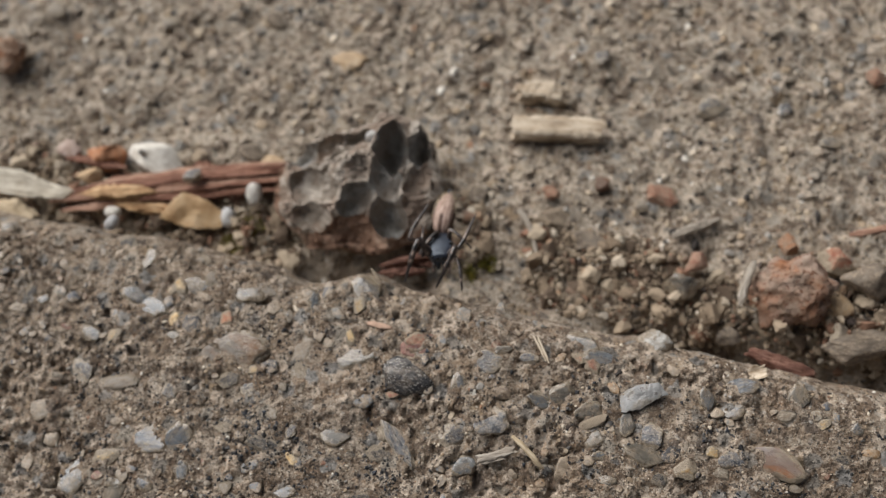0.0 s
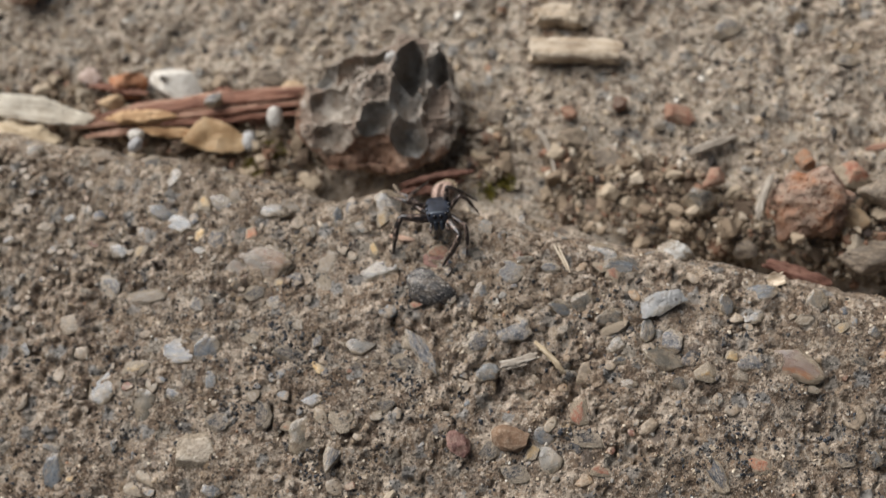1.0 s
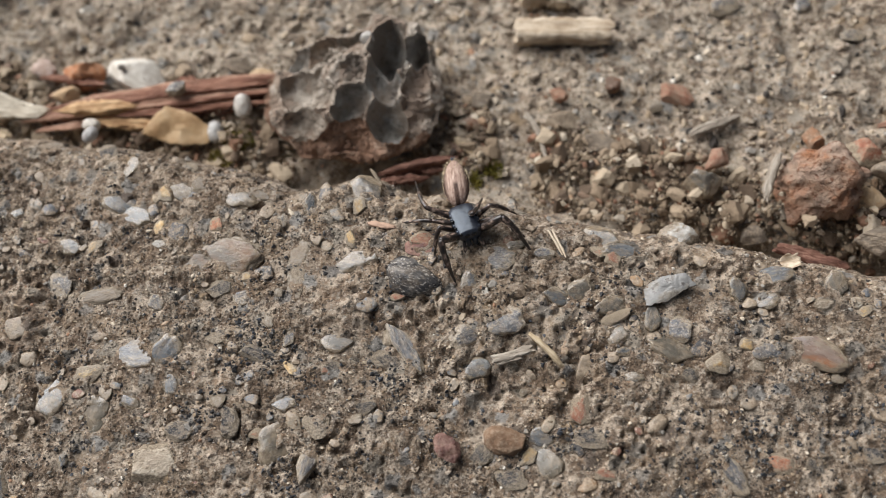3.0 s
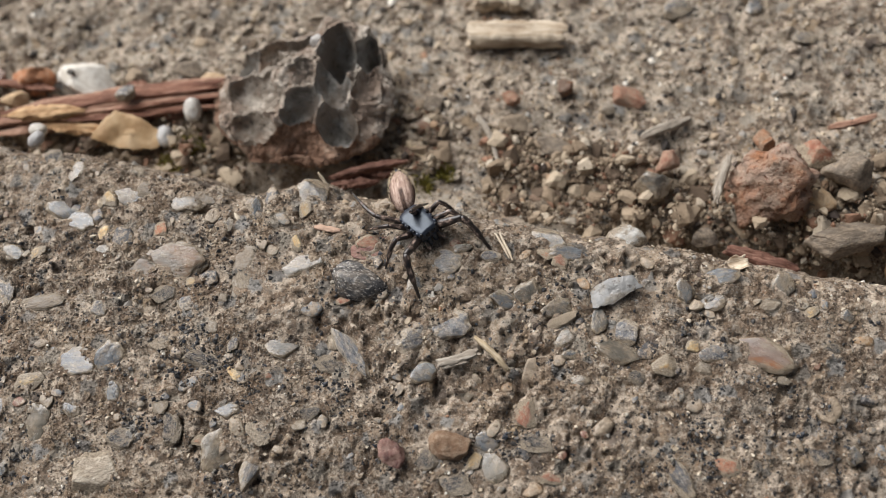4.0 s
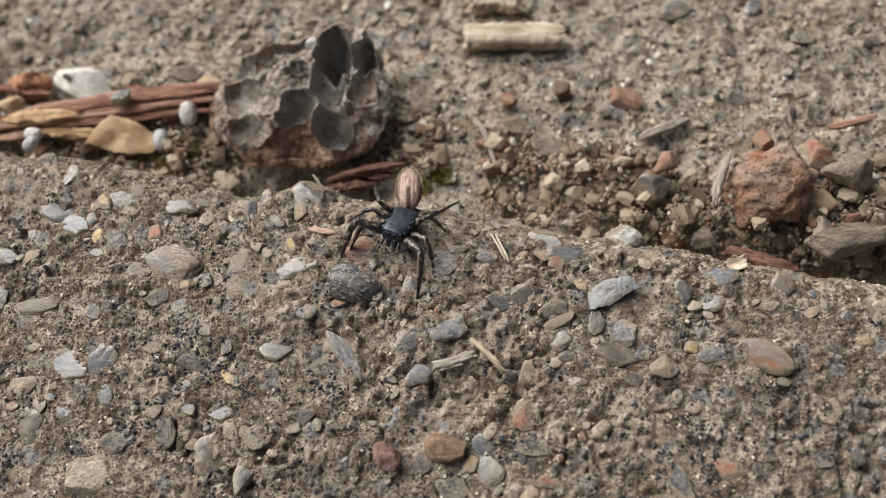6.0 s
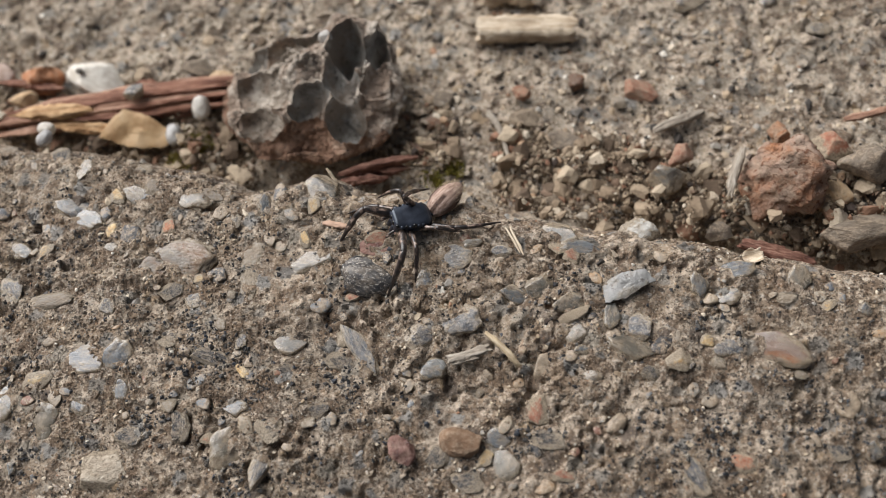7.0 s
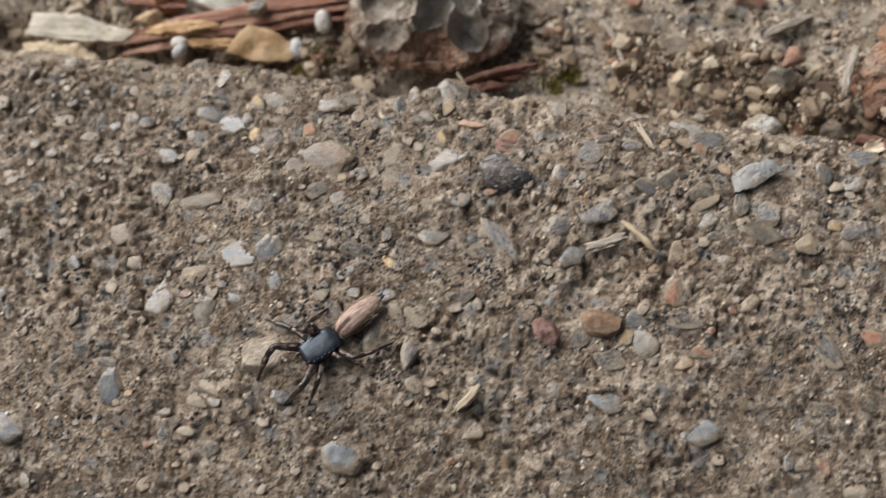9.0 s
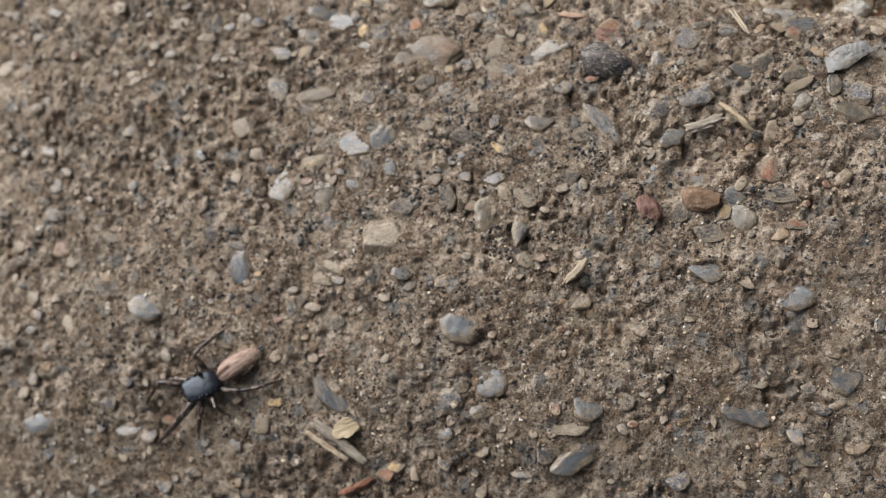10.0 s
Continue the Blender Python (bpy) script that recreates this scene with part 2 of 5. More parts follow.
def stone(name, tones, rough=0.45, spec=0.5, bump=0.05, clear=0.0, specks=None, scale=1.6, dirty=0.9, rim=True):
    """A mineral grain, in the unit space of its mesh."""
    n = Nodes(name, rough, spec)
    rnd = n.shifted()
    big = n.noise(scale, 5, 0.65, distortion=0.6)
    col = n.ramp(big, [(0.32, tones[0]), (0.5, tones[1]), (0.68, tones[2])])
    shade = n.ramp(rnd, [(0.0, (0.72, 0.72, 0.74)), (0.5, (1.0, 1.0, 1.0)), (1.0, (1.18, 1.12, 1.02))])
    col = n.mix(1.0, col, shade, "MULTIPLY")
    dirt = n.mapped(n.noise(scale * 1.5, 7, 0.8), 0.47, 0.56, 0.0, dirty)
    col = n.mix(dirt, col, n.ramp(n.noise(scale * 6, 4, 0.7), [(0.35, (0.19, 0.14, 0.095)), (0.6, (0.42, 0.335, 0.245))]))
    if rim:
        # cement clings to the foot of the grain
        sep = n.add("ShaderNodeSeparateXYZ")
        n.link(n.add("ShaderNodeTexCoord").outputs["Object"], sep.inputs[0])
        ragged = n.add("ShaderNodeMath")
        ragged.operation = "MULTIPLY_ADD"
        n.link(n.noise(scale * 2.5, 5, 0.7), ragged.inputs[0])
        ragged.inputs[1].default_value = -1.3
        n.link(sep.outputs[2], ragged.inputs[2])
        col = n.mix(n.mapped(ragged.outputs[0], -0.02, -0.2), col, n.ramp(n.noise(scale * 6, 4, 0.7), [(0.35, (0.17, 0.13, 0.09)), (0.6, (0.40, 0.33, 0.24))]))
    if specks:
        col = n.mix(n.mapped(n.noise(scale * 7, 3, 0.6), 0.56, 0.64, 0.0, 0.9), col, specks)
    n.colour(col)
    n.rough(n.noise(scale * 2, 4), max(rough - 0.15, 0.12), min(rough + 0.3, 0.95))
    n.bump(n.noise(scale * 5, 5, 0.65), bump)
    if clear:
        n.translucent(clear, 0.5, (1.0, 0.97, 0.94))
        n.bsdf.inputs["Transmission Weight"].default_value = 0.45 * clear
        n.bsdf.inputs["IOR"].default_value = 1.5
    return n.mat


def husk(name, tones, dirt, rough, bump):
    n = Nodes(name, rough, 0.35)
    col = n.ramp(n.noise(700, 5, 0.65), [(0.3, tones[0]), (0.5, tones[1]), (0.7, tones[2])])
    col = n.mix(n.mapped(n.noise(450, 6, 0.72), 0.46, 0.56, 0.0, 0.85), col, dirt)
    col = n.mix(n.mapped(n.noise(3200, 4, 0.65), 0.58, 0.66, 0.0, 0.7), col, (0.05, 0.038, 0.03))
    n.colour(col)
    n.bump(n.noise(2600, 5, 0.7), bump)
    n.bump(n.noise(600, 4, 0.6), bump * 2)
    return n.mat


M_BLUE = stone("blue_grey_quartz", [(0.105, 0.117, 0.13), (0.16, 0.174, 0.188), (0.225, 0.238, 0.248)], 0.14, 0.6, 0.02, 0.7, scale=0.7, dirty=0.5)
M_SLATE = stone("dark_slate_grain", [(0.03, 0.033, 0.039), (0.065, 0.068, 0.077), (0.13, 0.133, 0.14)], 0.18, 0.5, 0.05, 0.25, (0.30, 0.27, 0.23), scale=1.2, dirty=0.35)
M_CLEAR = stone("cloudy_quartz", [(0.115, 0.106, 0.088), (0.17, 0.158, 0.135), (0.245, 0.23, 0.20)], 0.14, 0.6, 0.02, 0.7, scale=0.7, dirty=0.6)
M_WHITE = stone("white_quartz", [(0.33, 0.27, 0.205), (0.44, 0.38, 0.31), (0.56, 0.51, 0.44)], 0.5, 0.45, 0.12, 0.3, dirty=0.75)
M_TAN = stone("yellow_feldspar", [(0.46, 0.27, 0.10), (0.58, 0.41, 0.20), (0.70, 0.58, 0.38)], 0.4, 0.5, 0.05, 0.2, dirty=0.45)
M_RED = stone("brick_red_grain", [(0.22, 0.085, 0.055), (0.34, 0.15, 0.095), (0.43, 0.26, 0.175)], 0.7, 0.3, 0.08, dirty=0.5)
M_DARKRED = stone("red_brown_grain", [(0.09, 0.035, 0.028), (0.19, 0.085, 0.065), (0.34, 0.20, 0.155)], 0.4, 0.5, 0.08, dirty=0.25, rim=False)
M_DARK = stone("black_basalt_grain", [(0.014, 0.015, 0.018), (0.032, 0.033, 0.037), (0.085, 0.085, 0.09)], 0.35, 0.6, 0.15, 0, (0.30, 0.26, 0.21), dirty=0.55)
M_PINK = stone("pink_orange_quartz", [(0.42, 0.17, 0.06), (0.33, 0.225, 0.17), (0.37, 0.315, 0.275)], 0.14, 0.6, 0.02, 0.6, None, 0.5, dirty=0.15)
M_BROWN = stone("brown_sandstone", [(0.20, 0.12, 0.07), (0.29, 0.18, 0.11), (0.36, 0.25, 0.16)], 0.85, 0.2, 0.08, dirty=0.4, rim=False)
M_RUST = stone("rusty_crumbly_stone", [(0.46, 0.20, 0.09), (0.45, 0.295, 0.21), (0.58, 0.45, 0.36)], 0.85, 0.25, 0.5, 0, (0.18, 0.08, 0.045), 1.1, dirty=0.35, rim=False)
M_SMOKY = stone("smoky_quartz", [(0.018, 0.018, 0.02), (0.045, 0.044, 0.046), (0.11, 0.105, 0.10)], 0.14, 0.5, 0.06, 0.2, (0.46, 0.42, 0.37), scale=1.4, dirty=0.25, rim=False)
M_GREYST = stone("grey_limestone", [(0.11, 0.085, 0.063), (0.185, 0.15, 0.115), (0.31, 0.262, 0.205)], 0.8, 0.25, 0.14, dirty=0.6, rim=False)
M_AMBER = stone("stained_flint", [(0.30, 0.15, 0.06), (0.235, 0.19, 0.14), (0.30, 0.275, 0.235)], 0.18, 0.5, 0.05, 0.5, None, 1.0, dirty=0.5)
M_SHELL = stone("pale_flint_flake", [(0.36, 0.355, 0.34), (0.48, 0.475, 0.45), (0.62, 0.61, 0.58)], 0.18, 0.5, 0.05, 0.5, dirty=0.3)
M_CHALK = stone("white_stone", [(0.52, 0.48, 0.41), (0.66, 0.63, 0.57), (0.78, 0.76, 0.71)], 0.6, 0.4, 0.1, dirty=0.3, rim=False)
M_CREAMST = stone("cream_stone", [(0.36, 0.30, 0.235), (0.47, 0.41, 0.335), (0.57, 0.52, 0.44)], 0.6, 0.4, 0.15, dirty=0.35)
M_BRICK = stone("orange_brick", [(0.24, 0.115, 0.075), (0.35, 0.185, 0.125), (0.44, 0.29, 0.215)], 0.8, 0.3, 0.15, dirty=0.6, rim=False)
M_ORANGE = stone("orange_stone", [(0.34, 0.12, 0.05), (0.52, 0.22, 0.10), (0.60, 0.36, 0.22)], 0.7, 0.3, 0.1, dirty=0.4, rim=False)
M_LOOSETAN = stone("tan_stone", [(0.34, 0.22, 0.12), (0.47, 0.34, 0.21), (0.58, 0.46, 0.32)], 0.7, 0.3, 0.08, dirty=0.4, rim=False)
M_ROSE = stone("pale_pink_stone", [(0.40, 0.27, 0.215), (0.50, 0.37, 0.31), (0.60, 0.49, 0.43)], 0.7, 0.3, 0.1, dirty=0.3, rim=False)
M_FLINT = husk("pale_flint", [(0.15, 0.148, 0.143), (0.25, 0.246, 0.236), (0.40, 0.395, 0.375)], (0.24, 0.21, 0.17), 0.2, 0.08)
M_SEED = stone("milky_seed", [(0.42, 0.41, 0.39), (0.52, 0.51, 0.49), (0.62, 0.61, 0.59)], 0.35, 0.45, 0.02, 0.6, dirty=0.25, rim=False)


def fibrous(name, tones, rough=0.75):
    """Split wood or straw: fibres along x; coordinates in metres."""
    n = Nodes(name, rough, 0.25)
    n.shifted()
    fib = n.noise(1000, 5, 0.65, (0.5, 7.0, 7.0))
    col = n.ramp(fib, [(0.3, tones[0]), (0.5, tones[1]), (0.7, tones[2])])
    col = n.mix(n.mapped(n.noise(900, 4), 0.5, 0.7, 0.0, 0.6), col, tones[0])
    n.colour(col)
    n.bump(fib, 0.12)
    return n.mat


M_REDWOOD = fibrous("red_brown_bark", [(0.075, 0.03, 0.02), (0.22, 0.10, 0.063), (0.42, 0.25, 0.175)])
M_PALEBARK = fibrous("pale_bark", [(0.20, 0.10, 0.065), (0.40, 0.235, 0.16), (0.56, 0.39, 0.29)])
M_DARKBARK = fibrous("dark_bark", [(0.05, 0.022, 0.016), (0.15, 0.07, 0.048), (0.32, 0.19, 0.14)])
M_STRAW = fibrous("dry_straw", [(0.34, 0.25, 0.15), (0.52, 0.41, 0.27), (0.66, 0.57, 0.42)])
M_SLIVER = fibrous("yellow_wood_sliver", [(0.34, 0.18, 0.08), (0.54, 0.345, 0.18), (0.66, 0.48, 0.30)])
M_CREAM = fibrous("bleached_wood", [(0.28, 0.19, 0.115), (0.55, 0.45, 0.33), (0.70, 0.62, 0.50)])
M_BLEACHED = fibrous("sun_bleached_chip", [(0.40, 0.33, 0.24), (0.68, 0.61, 0.49), (0.80, 0.75, 0.64)])
M_GREYWOOD = fibrous("weathered_wood", [(0.22, 0.18, 0.14), (0.36, 0.31, 0.25), (0.50, 0.45, 0.38)])


def dead_leaf():
    n = Nodes("dry_leaf", 0.6, 0.35)
    n.colour(n.ramp(n.noise(500, 6, 0.65), [(0.3, (0.30, 0.17, 0.075)), (0.5, (0.47, 0.315, 0.165)), (0.7, (0.60, 0.45, 0.28))]))
    n.bump(n.noise(2500, 4), 0.05)
    n.translucent(0.2, 0.2)
    return n.mat


def moss_green():
    n = Nodes("moss", 0.7, 0.3)
    n.colour(n.ramp(n.noise(3000, 3), [(0.3, (0.07, 0.07, 0.015)), (0.55, (0.20, 0.17, 0.03)), (0.75, (0.32, 0.26, 0.07))]))
    return n.mat


M_LEAF, M_MOSS = dead_leaf(), moss_green()
M_HUSK = husk("husk_crust", [(0.13, 0.10, 0.078), (0.40, 0.34, 0.275), (0.70, 0.63, 0.54)], (0.30, 0.22, 0.165), 0.85, 0.35)
M_CELL = husk("husk_cell_lining", [(0.10, 0.09, 0.078), (0.28, 0.265, 0.24), (0.52, 0.505, 0.475)], (0.25, 0.205, 0.165), 0.36, 0.16)
M_PULP = husk("husk_red_pulp", [(0.08, 0.045, 0.03), (0.32, 0.19, 0.125), (0.58, 0.43, 0.32)], (0.26, 0.15, 0.095), 0.9, 0.6)


# ---- heights of the place, in mm ----
GROUND = -5.8


def slab_plain(x, y):
    """The slab's top without its grain: slightly domed, falling away towards its near side."""
    return -0.234 + 0.0022 * x + 0.0479 * y - 0.00126 * x * x + 0.00037 * x * y - 0.00296 * y * y - 0.010 * np.maximum(-8 - y, 0) ** 2


def slab_edge(x):
    """Where the slab's rounded edge goes out of sight."""
    x = np.asarray(x, float)
    wob = 0.22 * vnoise(np.stack([x.ravel() / 1.7, 0 * x.ravel(), 0 * x.ravel()], 1), 5).reshape(x.shape)
    return 3.25 - 0.205 * x + 0.75 * np.exp(-(((x + 7.4) / 1.5) ** 2)) - 0.75 * np.exp(-(((x + 11.4) / 2.0) ** 2)) + wob


# ---- the grains of the slab: x, y, length, width, turn ----
# grains that stand out: x, y, length, width in mm, turn in degrees
BLUE = [(-21.1, 3.5, 1.6, 1.1, -23), (-20.1, 2.9, 1.6, 1, -31), (-10.5, 3.1, 1, 0.6, -86), (-2, -1.6, 1, 0.8, -100), (2.4, -2.2, 1.3, 0.8, -17), (5.8, 0.2, 1.5, 0.7, -2),
    (-19.7, -4.8, 2.7, 1.4, -11), (-17.5, -4.8, 1.3, 1.1, -105), (-23.4, -7, 1.6, 1.5, -81), (-11.4, -7.5, 1.1, 0.7, -1), (-1.6, -5.8, 1, 0.9, -1), (11.4, -2, 0.9, 0.7, -96),
    (12.7, -2.6, 1, 0.7, 19), (-17.2, 3.9, 1.7, 1.1, -23), (-23.6, 1.2, 1, 0.7, -3), (1.4, -9.2, 0.9, 0.7, -1), (5.6, -5.2, 0.7, 0.4, -1), (13.2, -1.3, 1.4, 0.7, 9)]
SLATE = [(-5.2, -4.7, 2.3, 0.8, -60), (-23.9, -1, 1.3, 0.9, -54), (10.3, -10.9, 1.7, 0.8, -58), (-9.9, -10.3, 2.1, 0.8, -109), (12.5, -5.1, 1.1, 1, -1), (-0.6, -0.3, 1.4,
    1, -2), (-0.2, -3.6, 1.4, 1.3, -2), (8, -3.9, 1.5, 1.1, -44), (-2.3, -4.3, 1.2, 1, -2), (-13.8, -1.8, 1, 1, -2), (1.8, 0, 0.8, 0.5, -2), (4.6, -22.5, 1.2, 1.1, -64),
    (-9.3, -22.1, 0.9, 0.8, -41), (-34.4, -18.7, 0.9, 0.7, -47), (-2.4, -23.5, 1.2, 1, -1), (-14.6, -19.3, 1.5, 1.1, -2)]
CLEAR = [(-21, -7.9, 1.4, 1.3, -110), (-11.6, -9.4, 1.8, 1.3, -119), (1.8, -10.4, 1.2, 1, -92), (7.1, -3.4, 1.1, 0.6, -103), (16.2, -1.9, 1.2, 0.8, -97), (0.4, 0.4, 0.7,
    0.5, -2), (-7.5, 3.9, 1.5, 1.3, -43), (4.8, 1, 1.5, 0.9, -23), (-14.4, 3.8, 1.6, 1.2, -32), (3.7, -1.9, 1.1, 1, -2), (5, -2.8, 1.1, 0.9, -1), (5.2, -4.4, 0.9, 0.7, -1),
    (-8.2, -0, 2.1, 1.3, -8), (-8.5, -4.5, 1.4, 0.9, -2), (5.9, -6.5, 0.8, 0.5, -1), (7.9, -5.1, 1.8, 1, -27)]
CLEARB = [(-13.4, -15.1, 1.8, 1.7, -92), (-6.8, -19.7, 1.3, 1.2, -93), (-7.4, -22.2, 2.5, 1, 28), (1.4, -20.3, 1.9, 1.3, -22), (6.6, -18.7, 1.5, 1.3, -2), (-26, -11.5,
    1.6, 1.2, -89), (-31.5, -13.4, 2.1, 1.3, -3), (-38.7, -19.5, 1.9, 1.3, -2), (-33.3, -20.2, 1.4, 0.9, -2), (-21, -18.6, 2.5, 1.1, -65), (-12, -18.3, 1.4, 1.3, -2), (-16.6,
    -12.4, 0.8, 0.7, -3), (4, -14.6, 1.7, 1.2, -2), (-0.3, -13.2, 1.4, 0.9, -3)]
WHITE = [(-22, -1.8, 2.4, 0.7, 9), (-10.9, 0.4, 1.6, 1.3, 13), (-11, -1.3, 1.6, 1.1, -86), (-16.7, 4.5, 0.7, 0.7, -4), (-14.6, -7.4, 0.6, 0.5, -2), (-12.4, -3.4, 0.6,
    0.6, -2), (-11.9, -1.9, 0.4, 0.4, -2), (-13.4, 3.8, 0.9, 0.6, -33), (-17.5, 5.9, 0.7, 0.6, -4), (-6.1, -4.2, 0.7, 0.6, -88), (-7.6, -8.4, 0.5, 0.5, -1), (0.6, -7.1, 0.3,
    0.3, -1), (11.9, -5.9, 0.6, 0.5, -1), (15.6, -6.6, 0.5, 0.4, -1), (15.3, -2.8, 1, 0.5, 9), (-7.8, -20.9, 1.6, 0.6, 3), (-34, -9.3, 1, 0.5, -4)]
TAN = [(-21.7, -5.9, 1.3, 0.8, 13), (-7.8, 2.8, 0.8, 0.5, -87), (-8.2, 1, 0.7, 0.4, -87), (11.6, -4.8, 0.7, 0.5, 19), (-18.6, 2.1, 0.8, 0.6, -82), (0.8, -10.1, 0.7, 0.6,
    -91), (-18.6, 4.1, 0.6, 0.7, -4), (-13.6, -0.9, 0.5, 0.4, -3), (-21, -12.4, 1, 0.8, -3), (-17.6, -22.6, 0.8, 0.6, 37)]
RED = [(-15.5, 2.1, 0.7, 0.7, -3), (-5.7, -2.1, 0.7, 0.4, 14), (4.6, 0.1, 0.7, 0.4, -34), (5.3, -0.3, 0.6, 0.5, -23), (-9.2, -6, 0.5, 0.3, 24), (3.3, -8, 1, 0.7, -82),
    (-4.3, 0.9, 1.2, 0.7, 8), (4.4, -11, 0.8, 0.4, -1), (-12.6, -9, 0.6, 0.4, -1), (12.7, -10.5, 1, 0.7, -42), (-18.2, -22.9, 0.8, 0.7, -60), (-30.8, -19.8, 0.7, 0.5, -2)]
DARK = [(-14.8, -3.8, 1.2, 0.9, -2), (-12.9, -5, 1.8, 0.7, -11), (-8.8, -5.7, 1, 0.4, -2), (-14.2, -8.5, 1.4, 1.1, -56), (-16.3, -8.8, 1.4, 0.9, -1), (-7.1, -7.8, 0.8,
    0.6, -1), (-6.2, -5.4, 1.3, 0.7, -31), (-1.5, -10.2, 1, 0.9, -90), (-0.2, -11.2, 1.3, 0.8, -1), (-15, -1.4, 1, 0.7, 41), (8.7, -6.4, 0.7, 0.6, -1), (16.9, -9.9, 0.9, 0.9,
    0), (14, -10.5, 0.5, 0.5, 0), (-9.5, -8.6, 1.1, 1, -87), (18.3, -5, 0.9, 0.4, -1), (3.7, -9.3, 1.2, 0.7, -1), (-22.5, 6.9, 1, 0.8, -5)]
DARKRED, SMOKY = [(-4.35, 0.75, 1.6, 1.1, 8)], [(-4.7, -1.1, 2.4, 1.6, -15)]
GIVEN = [r for rows in (BLUE, SLATE, CLEAR, CLEARB, WHITE, TAN, RED, DARK, DARKRED, SMOKY) for r in rows]
GIVEN += [(14.5, -5.1, 2.6, 1.15, -27), (7.9, -2.1, 2.5, 1.5, 16), (9.0, 1.4, 1.5, 1.2, 20), (-17.9, -10.6, 2.1, 1.6, 20), (-15.0, 0.4, 3.4, 1.7, -5)]


def more_grains(n, sizes, seed, taken, gap):
    """Further grains that keep clear of those already there."""
    rng = np.random.default_rng(seed)
    here = np.array([(r[0], r[1], (r[2] + r[3]) / 4) for r in taken])
    out = []
    for _ in range(n * 4):
        x, y = rng.uniform(-43, 22), rng.uniform(-28.5, 8.5)
        ln = sizes[0] * (sizes[1] / sizes[0]) ** (rng.random() ** 1.7)
        wd = ln * rng.uniform(0.55, 0.95)
        if y > slab_edge(x) - 0.3 or (np.hypot(here[:, 0] - x, here[:, 1] - y) < gap * (here[:, 2] + (ln + wd) / 4)).any():
            continue
        out.append((x, y, ln, wd, rng.uniform(0, 180)))
        here = np.vstack([here, (x, y, (ln + wd) / 4)])
        if len(out) == n:
            break
    return out


SINGLE = more_grains(60, (0.6, 1.15), 5, GIVEN, 1.1)
QUARTZ = more_grains(520, (0.35, 1.3), 6, GIVEN + SINGLE, 0.9)


def seats():
    """How far the cement lies lower under each grain and in the narrow gap round it, on a grid of 0.1 mm."""
    rng = np.random.default_rng(3)
    press, gap = np.zeros((400, 720)), np.zeros((400, 720))
    for rows, deep in ((GIVEN, 0.26), (SINGLE, 0.22), (QUARTZ, 0.18)):
        for x, y, ln, wd, turn in rows:
            r = max(ln, wd) * 0.9
            i0, i1 = max(int((x - r + 46) * 10), 0), min(int((x + r + 46) * 10) + 2, 720)
            j0, j1 = max(int((y - r + 28) * 10), 0), min(int((y + r + 28) * 10) + 2, 400)
            if i1 <= i0 or j1 <= j0:
                continue
            gx, gy = np.meshgrid(np.arange(i0, i1) / 10 - 46 - x, np.arange(j0, j1) / 10 - 28 - y)
            c, s = math.cos(radians(turn)), math.sin(radians(turn))
            d = np.hypot((gx * c + gy * s) / (ln / 2), (gy * c - gx * s) / (wd / 2))
            press[j0:j1, i0:i1] = np.maximum(press[j0:j1, i0:i1], np.clip((0.82 - d) / 0.3, 0, 1))
            side = 0.5 + 0.5 * np.cos(np.arctan2(gy, gx) - rng.uniform(0, 6.28))
            ring = deep * rng.uniform(0.1, 0.9) * side * np.exp(-(((d - 1.0) * (ln + wd) / 4 / 0.13) ** 2))
            gap[j0:j1, i0:i1] = np.maximum(gap[j0:j1, i0:i1], ring)
    return press, gap


PRESS, GAP = seats()


def slab_top(x, y, grainy=True):
    x, y = np.broadcast_arrays(np.asarray(x, float), np.asarray(y, float))
    inside = np.clip(1 - (np.maximum(np.abs(x), np.abs(y)) - 45) / 60, 0, 1)
    base = slab_plain(np.clip(x, -45, 45), np.clip(y, -40, 20)) * inside - 9.0 * (1 - inside)
    s = np.maximum(y - (slab_edge(x) - 2.7), 0)
    z = base - 0.085 * s**3
    if grainy:
        p = flat(x, y)
        i = np.clip(np.round((p[:, 0] + 46) * 10).astype(int), 0, 719)
        j = np.clip(np.round((p[:, 1] + 28) * 10).astype(int), 0, 399)
        press = PRESS[j, i] * (p[:, 1] > -27.9)
        gritty = np.clip(0.45 + 0.9 * fbm(p, 3.2, 2, 37), 0, 1)
        rel = 0.2 * fbm(p, 3.0, 3, 11) + (1 - press) * (0.07 * fbm(p, 1.2, 2, 23) + (0.05 + 0.07 * gritty) * fbm(p, 0.45, 3, 29) - 0.22 * (0.3 + gritty) * np.exp(-((fbm(p + 3.3, 0.9, 2, 43) / 0.13) ** 2)) * np.clip(0.4 + vnoise(p / 1.3, 45), 0, 1))
        pits = np.clip(vnoise(p / 0.62, 31) - 0.22, 0, 1) * (0.25 + gritty) * (1 - press)
        small = np.clip(vnoise(p / 0.33, 35) - 0.42, 0, 1) * (0.2 + gritty) * (1 - press)
        z = z + (rel - 0.45 * pits - 0.75 * small - 0.6 * GAP[j, i] + 0.06).reshape(x.shape)
    return np.maximum(z, -9.5)


